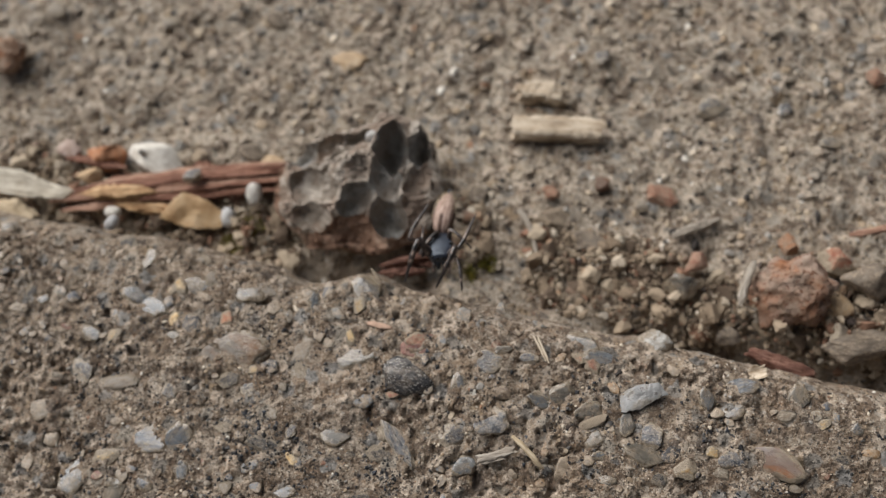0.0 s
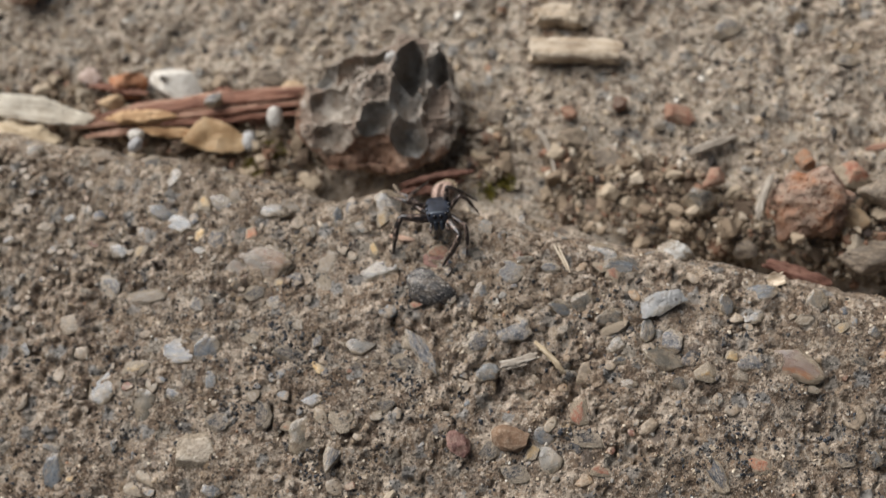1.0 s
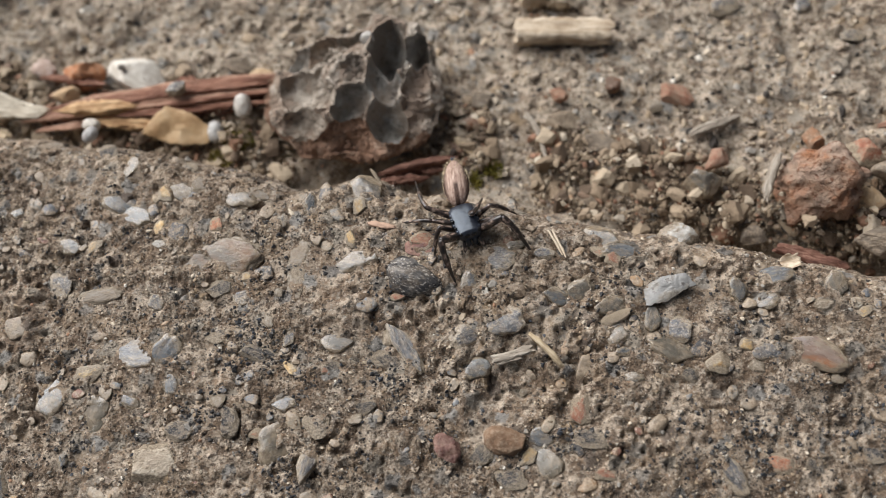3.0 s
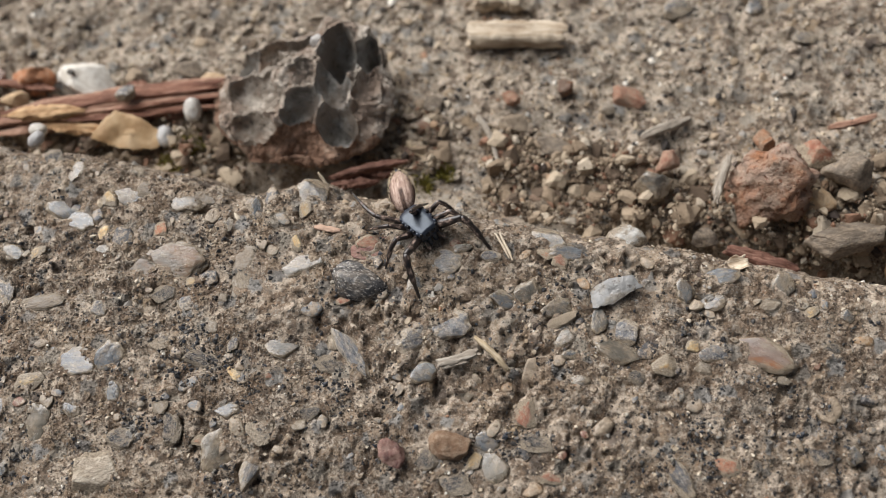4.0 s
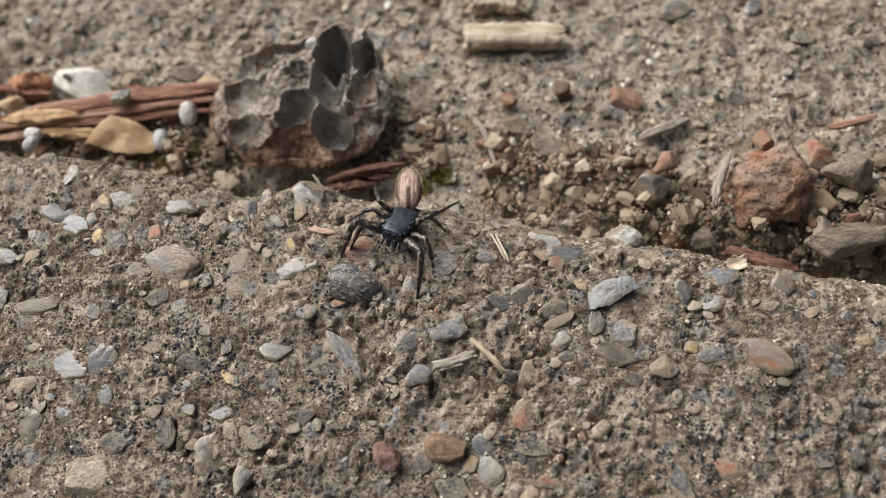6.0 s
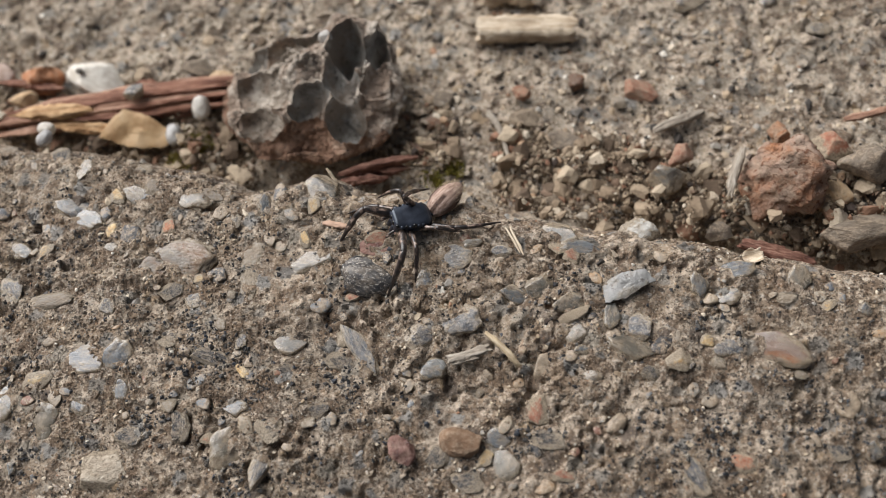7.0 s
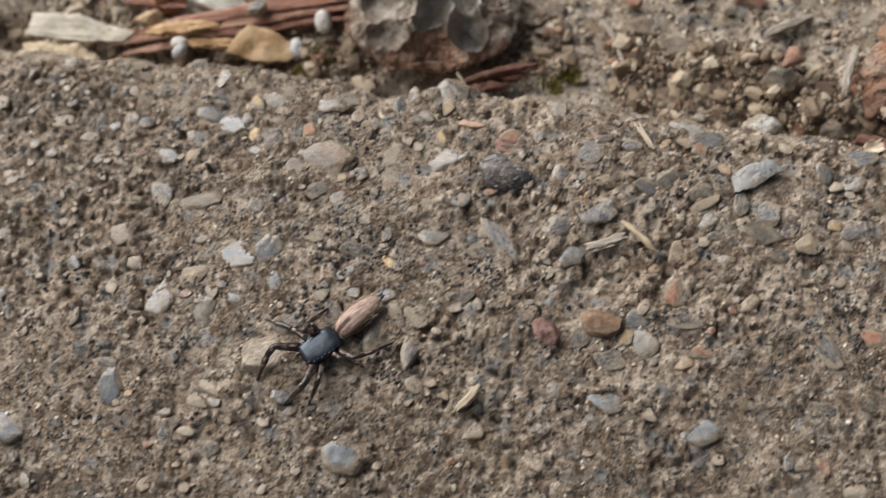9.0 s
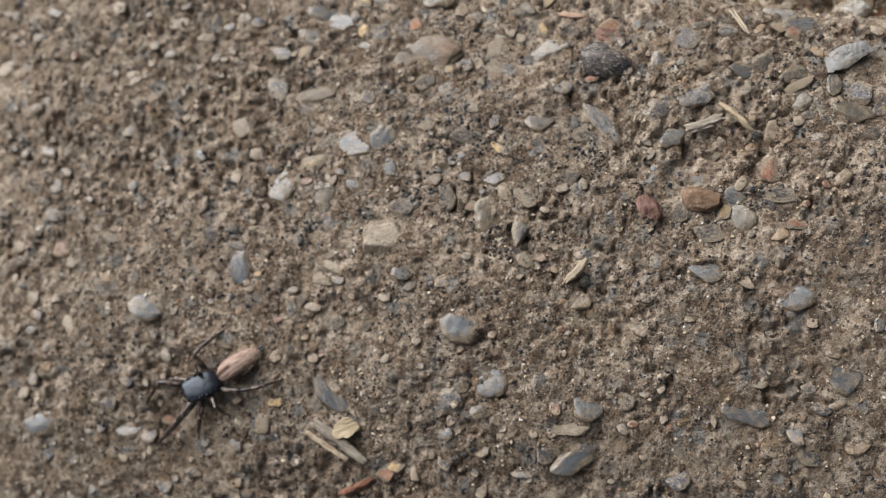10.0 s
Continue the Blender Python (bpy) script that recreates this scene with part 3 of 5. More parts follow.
def ground_top(x, y, grainy=True):
    x, y = np.broadcast_arrays(np.asarray(x, float), np.asarray(y, float))
    near = np.clip(1 - (np.hypot(x, y - 12) - 40) / 40, 0, 1)
    p = flat(x, y)
    z = GROUND + (0.35 * fbm(p, 6.0, 3, 41)).reshape(x.shape) * near
    d = y - slab_edge(x)
    z = z - (0.5 + 1.8 * np.exp(-(((x + 9) / 4) ** 2)) + 4.0 * np.clip((x - 6) / 8, 0, 1)) * np.exp(-((d / 2.5) ** 2)) * near
    z = z - 6.0 * np.clip((-d - 4) / 3, 0, 1)  # well below the slab
    z = z + 2.3 * np.exp(-(((d - 0.6) / 1.7) ** 2)) * np.exp(-(((x - 1) / 5.5) ** 4)) * near  # soil banked up against the slab
    if grainy:
        pits = np.clip(vnoise(p / 0.9, 53) - 0.2, 0, 1) * np.clip(vnoise(p / 5.0, 59) + 0.6, 0, 1)
        z = z + (0.24 * fbm(p, 1.6, 3, 47) - 0.6 * pits).reshape(x.shape) * near
    return z


def spread(lo, hi, step, far, growth=1.35):
    """Coordinates: even steps from lo to hi, then ever wider ones as far out as far."""
    core = list(np.arange(lo, hi + step / 2, step))
    d, out, back = step, [core[-1]], [core[0]]
    while out[-1] < far:
        d *= growth
        out.append(out[-1] + d)
    d = step
    while back[-1] > -far:
        d *= growth
        back.append(back[-1] - d)
    return np.array(back[:0:-1] + core + out[1:])


def sheet(name, xs, ys, height, skirt=None):
    gx, gy = np.meshgrid(xs, ys)
    gz = height(gx, gy)
    if skirt is not None:
        gz[0, :] = gz[-1, :] = gz[:, 0] = gz[:, -1] = skirt
    nx, ny = len(xs), len(ys)
    verts = np.stack([gx.ravel(), gy.ravel(), gz.ravel()], 1) * MM
    i = (np.arange(ny - 1)[:, None] * nx + np.arange(nx - 1)[None, :]).ravel()
    return mesh_of(name, verts, np.stack([i, i + 1, i + nx + 1, i + nx], 1))


# ---- the ground and the slab ----
ground = thing("ground", sheet("ground", spread(-42, 32, 0.3, 60000), spread(0, 32, 0.3, 60000), ground_top), M_GROUND,
               "rough sandy grey-beige ground below the slab's edge", "ground", kind="structure")
ys = spread(-35, 9, 0.1, 300)
slab = thing("pavement", sheet("pavement", spread(-43, 23, 0.1, 300), ys[ys < 16], slab_top, -13.0), M_SLAB,
             "worn sandy concrete slab with exposed grains and a rounded edge", "concrete slab", kind="structure")


# ---- grains ----
def pebble_mesh(name, seed, cuts=0, rough=0.12, subdivisions=3, smooth=True, fine=0.0, crumb=0.28, worn=0.0):
    """A unit stone: a ball with uneven radius, cut by flat faces where it is broken."""
    rng = np.random.default_rng(seed)
    v, f = BALLS[subdivisions]
    v = v * (1 + rough * fbm(v + seed * 3.7, 0.9, 3, seed)[:, None])
    for _ in range(cuts):
        n = rng.normal(size=3)
        n /= np.linalg.norm(n)
        d = rng.uniform(0.45, 0.8)
        over = np.maximum(v @ n - d, 0)
        v = v - over[:, None] * n * 0.92
    v = v / np.abs(v).max(0)
    if worn:
        v[:, 2] = np.where(v[:, 2] > worn, worn + (v[:, 2] - worn) * 0.22, v[:, 2])
    if fine:
        v = v * (1 + fine * fbm(v + seed, crumb, 3, seed + 5)[:, None])
    return mesh_of(name, v, f, smooth)


ROUND = [pebble_mesh("rounded_grain", s, 4, 0.3, 4, fine=0.06, worn=0.55) for s in range(5)]
OVAL = [pebble_mesh("oval_grain", 40 + s, 3, 0.22, 4, fine=0.035, worn=0.6) for s in range(6)]
ANGULAR = [pebble_mesh("broken_grain", 20 + s, 10, 0.3, 4, fine=0.07, worn=0.6) for s in range(8)]


def with_material(meshes, material):
    out = []
    for me in meshes:
        c = me.copy()
        c.materials.append(material)
        out.append(c)
    return out


GRAIN, FOOTPRINTS = 0, []


def embed(rows, shapes, material, name="grain", high=0.5, sunk=0.05, parent=None, label=""):
    """Grains set in the slab: rows of x, y, length, width and turn."""
    global GRAIN
    meshes = with_material(shapes, material)
    for x, y, ln, wd, turn in rows:
        GRAIN += 1
        rng = random.Random(GRAIN * 7 + 1)
        h = min(ln, wd) * high
        FOOTPRINTS.append((x, y, (ln + wd) / 4))
        z = float(slab_top(x, y)) + 0.07 + 0.055 * min(ln, wd) + h * (-0.5 - sunk)
        ob = new(name, rng.choice(meshes))
        ob.parent = slab if parent is None else parent
        ob.matrix_basis = at(x, y, z, turn + rng.choice((0, 180)), rng.uniform(-12, 12), rng.uniform(-12, 12), (ln * MM / 2 * 1.46, wd * MM / 2 * 1.46, h * MM / 2 * 1.25))
        tagged(ob, label)


embed(BLUE, OVAL + ROUND[:3], M_BLUE, label="blue-grey translucent quartz grain")
embed(SLATE, ANGULAR[:4] + OVAL, M_SLATE, label="dark slate-grey grain")
embed(CLEAR, ANGULAR[:2] + OVAL, M_CLEAR, label="cloudy pale quartz grain")
embed(CLEARB, ANGULAR[:3] + OVAL, M_BLUE, label="greyish cloudy quartz grain")
embed(WHITE, ROUND[:2] + ANGULAR, M_WHITE, label="small white grain")
embed(TAN, ANGULAR, M_TAN, label="yellowish tan grain")
embed(RED, ANGULAR, M_RED, label="brick-red grain")
embed(SMOKY, [pebble_mesh("rounded_grain", 51, 2, 0.16, 4, fine=0.03)], M_SMOKY, high=0.7, sunk=-0.1, label="large smoky grey quartz grain")
embed(DARKRED, ANGULAR, M_DARKRED, label="dark red-brown grain")
embed(DARK, ANGULAR, M_DARK, label="black basalt grain")
embed([(14.5, -5.1, 2.6, 1.15, -27)], OVAL[1:2], M_PINK, "pebble", label="pink and orange quartz pebble")
embed([(-0.4, -9.3, 1.6, 1.2, 5)], ANGULAR[2:3], M_BROWN, "stone_chip", 0.9, -0.45, label="brown sandstone chip")
embed([(10.1, -5.8, 1.0, 0.85, 0)], ANGULAR[4:5], M_TAN, "stone_chip", 0.8, -0.3, label="yellow and white chip")
embed([(9.0, 1.4, 1.5, 1.2, 20)], ANGULAR[3:4], M_SHELL, "flake", 0.9, -0.5, label="pale broken quartz piece on the edge")
embed([(-17.9, -10.6, 2.1, 1.6, 20)], ANGULAR[5:6], M_CREAMST, "flake", 0.6, -0.3, label="cream-white stone flake")
embed([(-15.0, 0.4, 3.0, 1.9, -5)], OVAL[3:4], M_AMBER, "flake", 0.35, 0.1, label="large flat cloudy flake with orange stains")

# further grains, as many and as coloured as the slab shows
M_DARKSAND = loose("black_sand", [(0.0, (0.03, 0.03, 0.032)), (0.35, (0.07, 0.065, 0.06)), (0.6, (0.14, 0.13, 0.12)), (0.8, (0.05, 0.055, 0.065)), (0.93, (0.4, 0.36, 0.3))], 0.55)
kinds = [M_BLUE, M_CLEAR, M_DARK, M_SLATE, M_TAN]
for k, row in enumerate(SINGLE):
    embed([row], ROUND + ANGULAR, kinds[(0, 1, 3, 1, 2, 0, 3, 4, 1, 0)[k % 10]])


def cloudy(name):
    """Half-clear sand-size quartz: each grain has its own tone, clouded and stained."""
    n = Nodes(name, 0.3, 0.5)
    geo = n.add("ShaderNodeNewGeometry")
    col = n.ramp(geo.outputs["Random Per Island"], [(0.0, (0.26, 0.205, 0.145)), (0.15, (0.31, 0.26, 0.20)), (0.28, (0.21, 0.195, 0.17)), (0.40, (0.22, 0.228, 0.235)), (0.50, (0.18, 0.13, 0.088)),
                                                    (0.62, (0.34, 0.29, 0.22)), (0.69, (0.06, 0.057, 0.058)), (0.83, (0.12, 0.125, 0.135)), (0.90, (0.34, 0.22, 0.12)), (0.94, (0.22, 0.105, 0.07)), (0.985, (0.52, 0.47, 0.39))], True)
    col = n.mix(n.mapped(n.noise(1900, 4, 0.6), 0.38, 0.62, 0.0, 0.6), col, n.mix(1.0, col, (0.5, 0.48, 0.45), "MULTIPLY"))
    col = n.mix(n.mapped(n.noise(2700, 6, 0.75), 0.45, 0.54, 0.0, 0.9), col, n.ramp(n.noise(7000, 3), [(0.35, (0.22, 0.16, 0.105)), (0.65, (0.40, 0.32, 0.23))]))
    n.colour(col)
    n.rough(n.noise(3500, 4), 0.16, 0.6)
    n.bump(n.noise(7000, 4, 0.65), 0.05)
    return n.mat


M_CLOUDY = cloudy("sand_size_quartz")


def seated(name, rows, seed):
    """Flush grains in one mesh, seated in the cement."""
    rng = np.random.default_rng(seed)
    tv, tf = BALLS[3]
    shapes = []
    for k in range(16):
        q = tv * (1 + 0.22 * fbm(tv + 5.3 * k, 0.8, 3, 160 + k)[:, None])
        for _ in range(9):
            nrm = rng.normal(size=3)
            nrm /= np.linalg.norm(nrm)
            q = q - np.maximum(q @ nrm - rng.uniform(0.42, 0.75), 0)[:, None] * nrm * 0.9
        q = q / np.abs(q).max(0)
        q[:, 2] = np.where(q[:, 2] > 0.4, 0.4 + (q[:, 2] - 0.4) * 0.25, q[:, 2])
        shapes.append(q)
    r = np.array(rows)
    n = len(r)
    v = np.array(shapes)[rng.integers(0, 16, n)]
    h = np.minimum(r[:, 2], r[:, 3]) * rng.uniform(0.5, 0.75, n)
    v = v * (np.stack([r[:, 2] * 1.3, r[:, 3] * 1.3, h], 1) / 2)[:, None, :]
    a, tilt = np.radians(r[:, 4]), rng.normal(0, 0.12, n)
    c, q = np.cos(tilt)[:, None], np.sin(tilt)[:, None]
    v = np.stack([v[..., 0] * c + v[..., 2] * q, v[..., 1], -v[..., 0] * q + v[..., 2] * c], -1)
    c, q = np.cos(a)[:, None], np.sin(a)[:, None]
    v = np.stack([v[..., 0] * c - v[..., 1] * q, v[..., 0] * q + v[..., 1] * c, v[..., 2]], -1)
    z = slab_top(r[:, 0], r[:, 1]) + rng.uniform(0.0, 0.08, n) - h * 0.275
    v = (v + np.stack([r[:, 0], r[:, 1], z], 1)[:, None, :]) * MM
    f = tf[None] + (np.arange(n) * len(tv))[:, None, None]
    return mesh_of(name, v.reshape(-1, 3), f.reshape(-1, 3))


tagged(part("quartz_sand", seated("quartz_sand", QUARTZ, 14), M_CLOUDY, slab), kind="stuff")


def scatter(name, n, xr, yr, size, height, keep, seed, sunk=0.25, sub=1, flatness=(0.45, 0.9), pile=None):
    """Countless grains in one mesh: small broken balls, each with its own turn, size and place."""
    rng = np.random.default_rng(seed)
    x, y = rng.uniform(*xr, n), rng.uniform(*yr, n)
    ok = keep(x, y)
    x, y = x[ok], y[ok]
    n = len(x)
    tv, tf = BALLS[sub]
    kinds = []
    for k in range(14):
        q = tv * (1 + 0.45 * fbm(tv + 9.1 * k, 0.7, 2, 60 + k)[:, None])
        for _ in range(5):
            nrm = rng.normal(size=3)
            nrm /= np.linalg.norm(nrm)
            q = q - np.maximum(q @ nrm - rng.uniform(0.4, 0.75), 0)[:, None] * nrm
        kinds.append(q / np.abs(q).max(0))
    shape = np.array(kinds)[rng.integers(0, 14, n)]
    s = size[0] * (size[1] / size[0]) ** (rng.random(n) ** 1.8)
    dims = np.stack([s, s * rng.uniform(0.55, 1.0, n), s * rng.uniform(*flatness, n)], 1) / 2
    a, tilt = rng.uniform(0, 2 * math.pi, n), rng.normal(0, 0.35, n)
    v = shape * dims[:, None, :]
    c, q = np.cos(tilt)[:, None], np.sin(tilt)[:, None]
    v = np.stack([v[..., 0] * c + v[..., 2] * q, v[..., 1], -v[..., 0] * q + v[..., 2] * c], -1)
    c, q = np.cos(a)[:, None], np.sin(a)[:, None]
    v = np.stack([v[..., 0] * c - v[..., 1] * q, v[..., 0] * q + v[..., 1] * c, v[..., 2]], -1)
    z = height(x, y) + dims[:, 2] * (1 - 2 * sunk)
    if pile is not None:
        z = z + pile(x, y, rng)
    v = (v + np.stack([x, y, z], 1)[:, None, :]) * MM
    f = tf[None] + (np.arange(n) * len(tv))[:, None, None]
    return mesh_of(name, v.reshape(-1, 3), f.reshape(-1, 3), smooth=False)


def on_slab(x, y):
    """On the slab's top, and not on one of its large grains."""
    free = np.ones(len(x), bool)
    for gx, gy, r in FOOTPRINTS:
        free &= (x - gx) ** 2 + (y - gy) ** 2 > (0.72 * r) ** 2
    return free & (y < slab_edge(x) + 0.2)


def clumps(p_scale, seed, lo, rim=-1.0):
    """Patches on the slab that keep off the worn rim of its edge."""
    return lambda x, y: on_slab(x, y) & (vnoise(flat(x, y) / p_scale, seed) > lo) & (y < slab_edge(x) - rim + 1.2 * vnoise(flat(x, y) / 2.0, seed + 1))


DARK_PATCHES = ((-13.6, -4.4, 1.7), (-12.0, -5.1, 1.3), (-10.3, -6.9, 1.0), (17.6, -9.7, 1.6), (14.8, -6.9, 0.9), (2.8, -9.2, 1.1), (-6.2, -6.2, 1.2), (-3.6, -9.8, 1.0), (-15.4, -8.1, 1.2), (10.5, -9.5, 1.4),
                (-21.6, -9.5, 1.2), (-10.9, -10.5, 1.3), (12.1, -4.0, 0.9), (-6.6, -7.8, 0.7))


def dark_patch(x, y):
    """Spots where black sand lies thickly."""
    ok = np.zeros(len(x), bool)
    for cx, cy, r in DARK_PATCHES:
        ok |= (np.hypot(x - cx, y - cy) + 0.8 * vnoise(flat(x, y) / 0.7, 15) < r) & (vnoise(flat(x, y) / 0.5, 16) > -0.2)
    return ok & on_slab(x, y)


for nm, mesh_, mt in (
    ("cement_lumps", scatter("cement_lumps", 420, (-43, 23), (-35, 10), (0.3, 0.9), slab_top, on_slab, 8, 0.62, 2, (0.3, 0.5)), M_SLAB),
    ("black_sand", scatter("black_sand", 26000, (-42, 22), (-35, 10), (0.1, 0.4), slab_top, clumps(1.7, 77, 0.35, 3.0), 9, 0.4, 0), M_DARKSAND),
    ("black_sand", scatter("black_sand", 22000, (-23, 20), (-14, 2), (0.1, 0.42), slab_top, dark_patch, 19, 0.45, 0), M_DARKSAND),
    # dark crumbs: fine black grains that also stand in for shade in tiny pits
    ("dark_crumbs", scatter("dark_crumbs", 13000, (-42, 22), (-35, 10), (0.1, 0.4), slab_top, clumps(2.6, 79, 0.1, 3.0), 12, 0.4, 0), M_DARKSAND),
    ("coarse_sand", scatter("coarse_sand", 420, (-43, 23), (-35, 10), (0.25, 0.6), slab_top, on_slab, 1, 0.6, 2), M_GRIT),
    ("sand", scatter("sand", 17000, (-42, 22), (-35, 10), (0.1, 0.28), slab_top, clumps(2.2, 85, -0.05), 2, 0.4), M_GRIT),
    ("sand_crumbs", scatter("sand_crumbs", 135000, (-38, 20), (-35, 7.5), (0.07, 0.19), slab_top, clumps(3.0, 87, -0.4), 3, 0.2, 0), M_SLAB),
):
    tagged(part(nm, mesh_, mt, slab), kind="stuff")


def off_slab(x, y):
    return y > slab_edge(x) - 0.6


def far_off(x, y):
    """Past the trough along the slab's foot."""
    return y > slab_edge(x) + np.where(x > 1.5, 6.5, 4.0)


tagged(part("cement_lumps", scatter("cement_lumps", 3400, (-40, 30), (-4, 31), (0.5, 1.7), ground_top, far_off, 10, 0.55, 2, (0.3, 0.5)), M_GROUND, ground), kind="stuff")
tagged(part("coarse_sand", scatter("coarse_sand", 1800, (-40, 30), (-4, 31), (0.3, 0.9), ground_top, far_off, 4, 0.5, 1), M_GRIT, ground), kind="stuff")
tagged(part("sand", scatter("sand", 14000, (-40, 30), (-4, 31), (0.18, 0.5), ground_top, off_slab, 5, 0.4, 0), M_GRIT, ground), kind="stuff")


def joint(x, y):
    """Where grit has gathered along the foot of the slab."""
    d = y - slab_edge(x)
    right = (x > 1.5) & (d < 7.5 + 2.5 * vnoise(flat(x, y) / 4, 81))
    left = (x < -13) & (d < 5.5 + 2.0 * vnoise(flat(x, y) / 4, 83))
    rim = d < 1.0
    gap = (x > 7) & (d < 0.9 + 1.7 * np.clip((x - 7) / 8, 0, 1))
    beside = np.hypot(x + 2.9, y - 9.6) < 2.4 + 0.6 * vnoise(flat(x, y) / 1.5, 84)
    bare = (x > -5.5) & (x < 7) & (d < 2.0 + 0.5 * vnoise(flat(x, y) / 1.2, 86))
    return (d > -0.8) & (right | left | rim | beside) & ~gap & ~bare


def heap(x, y, rng):
    d = np.clip(y - slab_edge(x), 0, 9)
    lumps = 0.6 + 1.3 * fbm(flat(x, y), 1.5, 2, 89)
    return rng.random(len(x)) * np.clip(lumps, 0.1, 2) * np.where(x > 2.5, 1.6 + 0.8 * np.clip((x - 8) / 10, 0, 1), 1.0) * np.clip(1 - d / 9.5, 0.15, 1)


tagged(part("soil", scatter("soil", 64000, (-40, 30), (-4, 15), (0.12, 0.5), ground_top, joint, 26, 0.3, 0, pile=heap), M_SOIL, ground), kind="stuff")
tagged(part("soil_crumbs", scatter("soil_crumbs", 2600, (-40, 30), (-4, 16), (0.5, 1.7), ground_top, joint, 36, 0.35, 2, (0.4, 0.75), pile=heap), M_SOIL, ground), kind="stuff")
grit = thing("grit", scatter("grit", 4200, (-40, 30), (-4, 17), (0.2, 0.95), ground_top, joint, 6, 0.3, 1, pile=heap), M_DEBRIS,
             "loose brown and beige grit gathered along the joint", "grit", kind="stuff")


# ---- loose stones on the ground ----
def rest(name, x, y, ln, wd, h, turn, shape, material, label, category="stone", lift=0.0, tilt=0.0, group=""):
    """A loose stone that lies on the ground."""
    me = shape.copy()
    me.materials.append(material)
    z = float(ground_top(x, y)) + h / 2 * 0.9 + lift
    ob = thing(name, me, None, label, category, at(x, y, z, turn, tilt, 0, (ln * MM / 2, wd * MM / 2, h * MM / 2)), group)
    return ob


CRUMBLY = [pebble_mesh("crumbly_stone", 60 + s, 3, 0.42, 4, fine=0.08) for s in range(3)]
KNOB = pebble_mesh("rusty_ball", 72, 2, 0.16, 5, fine=0.2, crumb=0.34)
BLOCK = [pebble_mesh("block_stone", 80 + s, 9, 0.2, 4, fine=0.05) for s in range(4)]

rest("stone", 17.2, 5.5, 4.7, 4.6, 4.9, 10, KNOB, M_RUST, "rounded rusty brown crumbly stone in the joint", lift=0.1)
rest("stone", 20.3, 7.6, 2.3, 1.8, 1.9, -10, BLOCK[0], M_RED, "dull red stone behind the rusty stone")
rest("stone", 19.9, 4.6, 2.5, 2.2, 2.2, 30, BLOCK[1], M_LOOSETAN, "tan stone beside the rusty stone")
rest("stone", 22.0, 6.2, 3.2, 2.5, 2.3, 15, BLOCK[2], M_GREYST, "grey-beige stone among the grit")
rest("stone", 20.6, 2.2, 5.4, 2.2, 1.4, 10, BLOCK[3], M_GREYST, "flat grey stone lying over the dark joint", lift=2.1, tilt=-12)
rest("stone", 24.5, 0.9, 2.6, 2.2, 2.2, 40, BLOCK[1], M_SLIVER, "yellowish stone at the joint", lift=1.0)
rest("stone", 13.8, 3.0, 1.6, 1.3, 1.4, 0, ROUND[2], M_GREYST, "small beige pebble in the joint", lift=0.9)
rest("stone", 11.0, 5.9, 2.2, 1.9, 1.7, 25, BLOCK[0], M_CLEAR, "greyish translucent pebble in the grit", lift=0.4)
rest("stone", 12.0, 7.4, 1.9, 1.4, 1.2, 60, BLOCK[2], M_BRICK, "orange-brown stone chip in the grit", lift=0.5)
rest("stone", 17.6, 8.6, 1.8, 1.3, 1.4, 80, BLOCK[3], M_RUST, "orange stone chip behind the rusty stone", lift=0.5)
rest("stone", -23.4, 14.5, 4.3, 2.7, 2.2, -14, BLOCK[1], M_CHALK, "white stone with a dark hole")
rest("stone", -26.9, 15.0, 2.9, 2.5, 2.2, 0, CRUMBLY[0], M_ORANGE, "orange-red stone beside the white stone")
rest("stone", -29.6, 15.3, 1.8, 1.8, 1.5, 0, ROUND[0], M_ROSE, "pale pinkish pebble beside the bark")
rest("stone", -27.6, 13.4, 2.3, 1.4, 1.2, 15, BLOCK[2], M_LOOSETAN, "tan stone under the twigs")
rest("stone", -20.2, 12.9, 1.4, 1.0, 1.0, 0, ROUND[3], M_SLATE, "slate-blue pebble on the bark strip", lift=1.5)
rest("stone", -35.9, 22.9, 3.4, 3.6, 2.2, 0, CRUMBLY[1], M_RUST, "brown stone on the far ground")
rest("stone", 3.15, 12.3, 1.2, 1.0, 1.0, 0, ROUND[1], M_BRICK, "small brick-red pebble on the ground")
rest("stone", 6.3, 12.9, 1.3, 1.0, 1.0, 0, ROUND[4], M_RUST, "small brownish pebble on the ground")
rest("stone", 10.0, 12.3, 2.6, 1.5, 1.0, -32, BLOCK[3], M_BRICK, "dull red brick chip on the ground")
rest("stone", 8.9, 11.3, 0.9, 0.9, 0.8, 0, ROUND[2], M_WHITE, "tiny white pebble on the ground")
rest("stone", 24.3, 20.7, 1.4, 1.3, 1.1, 0, BLOCK[0], M_BRICK, "orange-red pebble on the far ground")
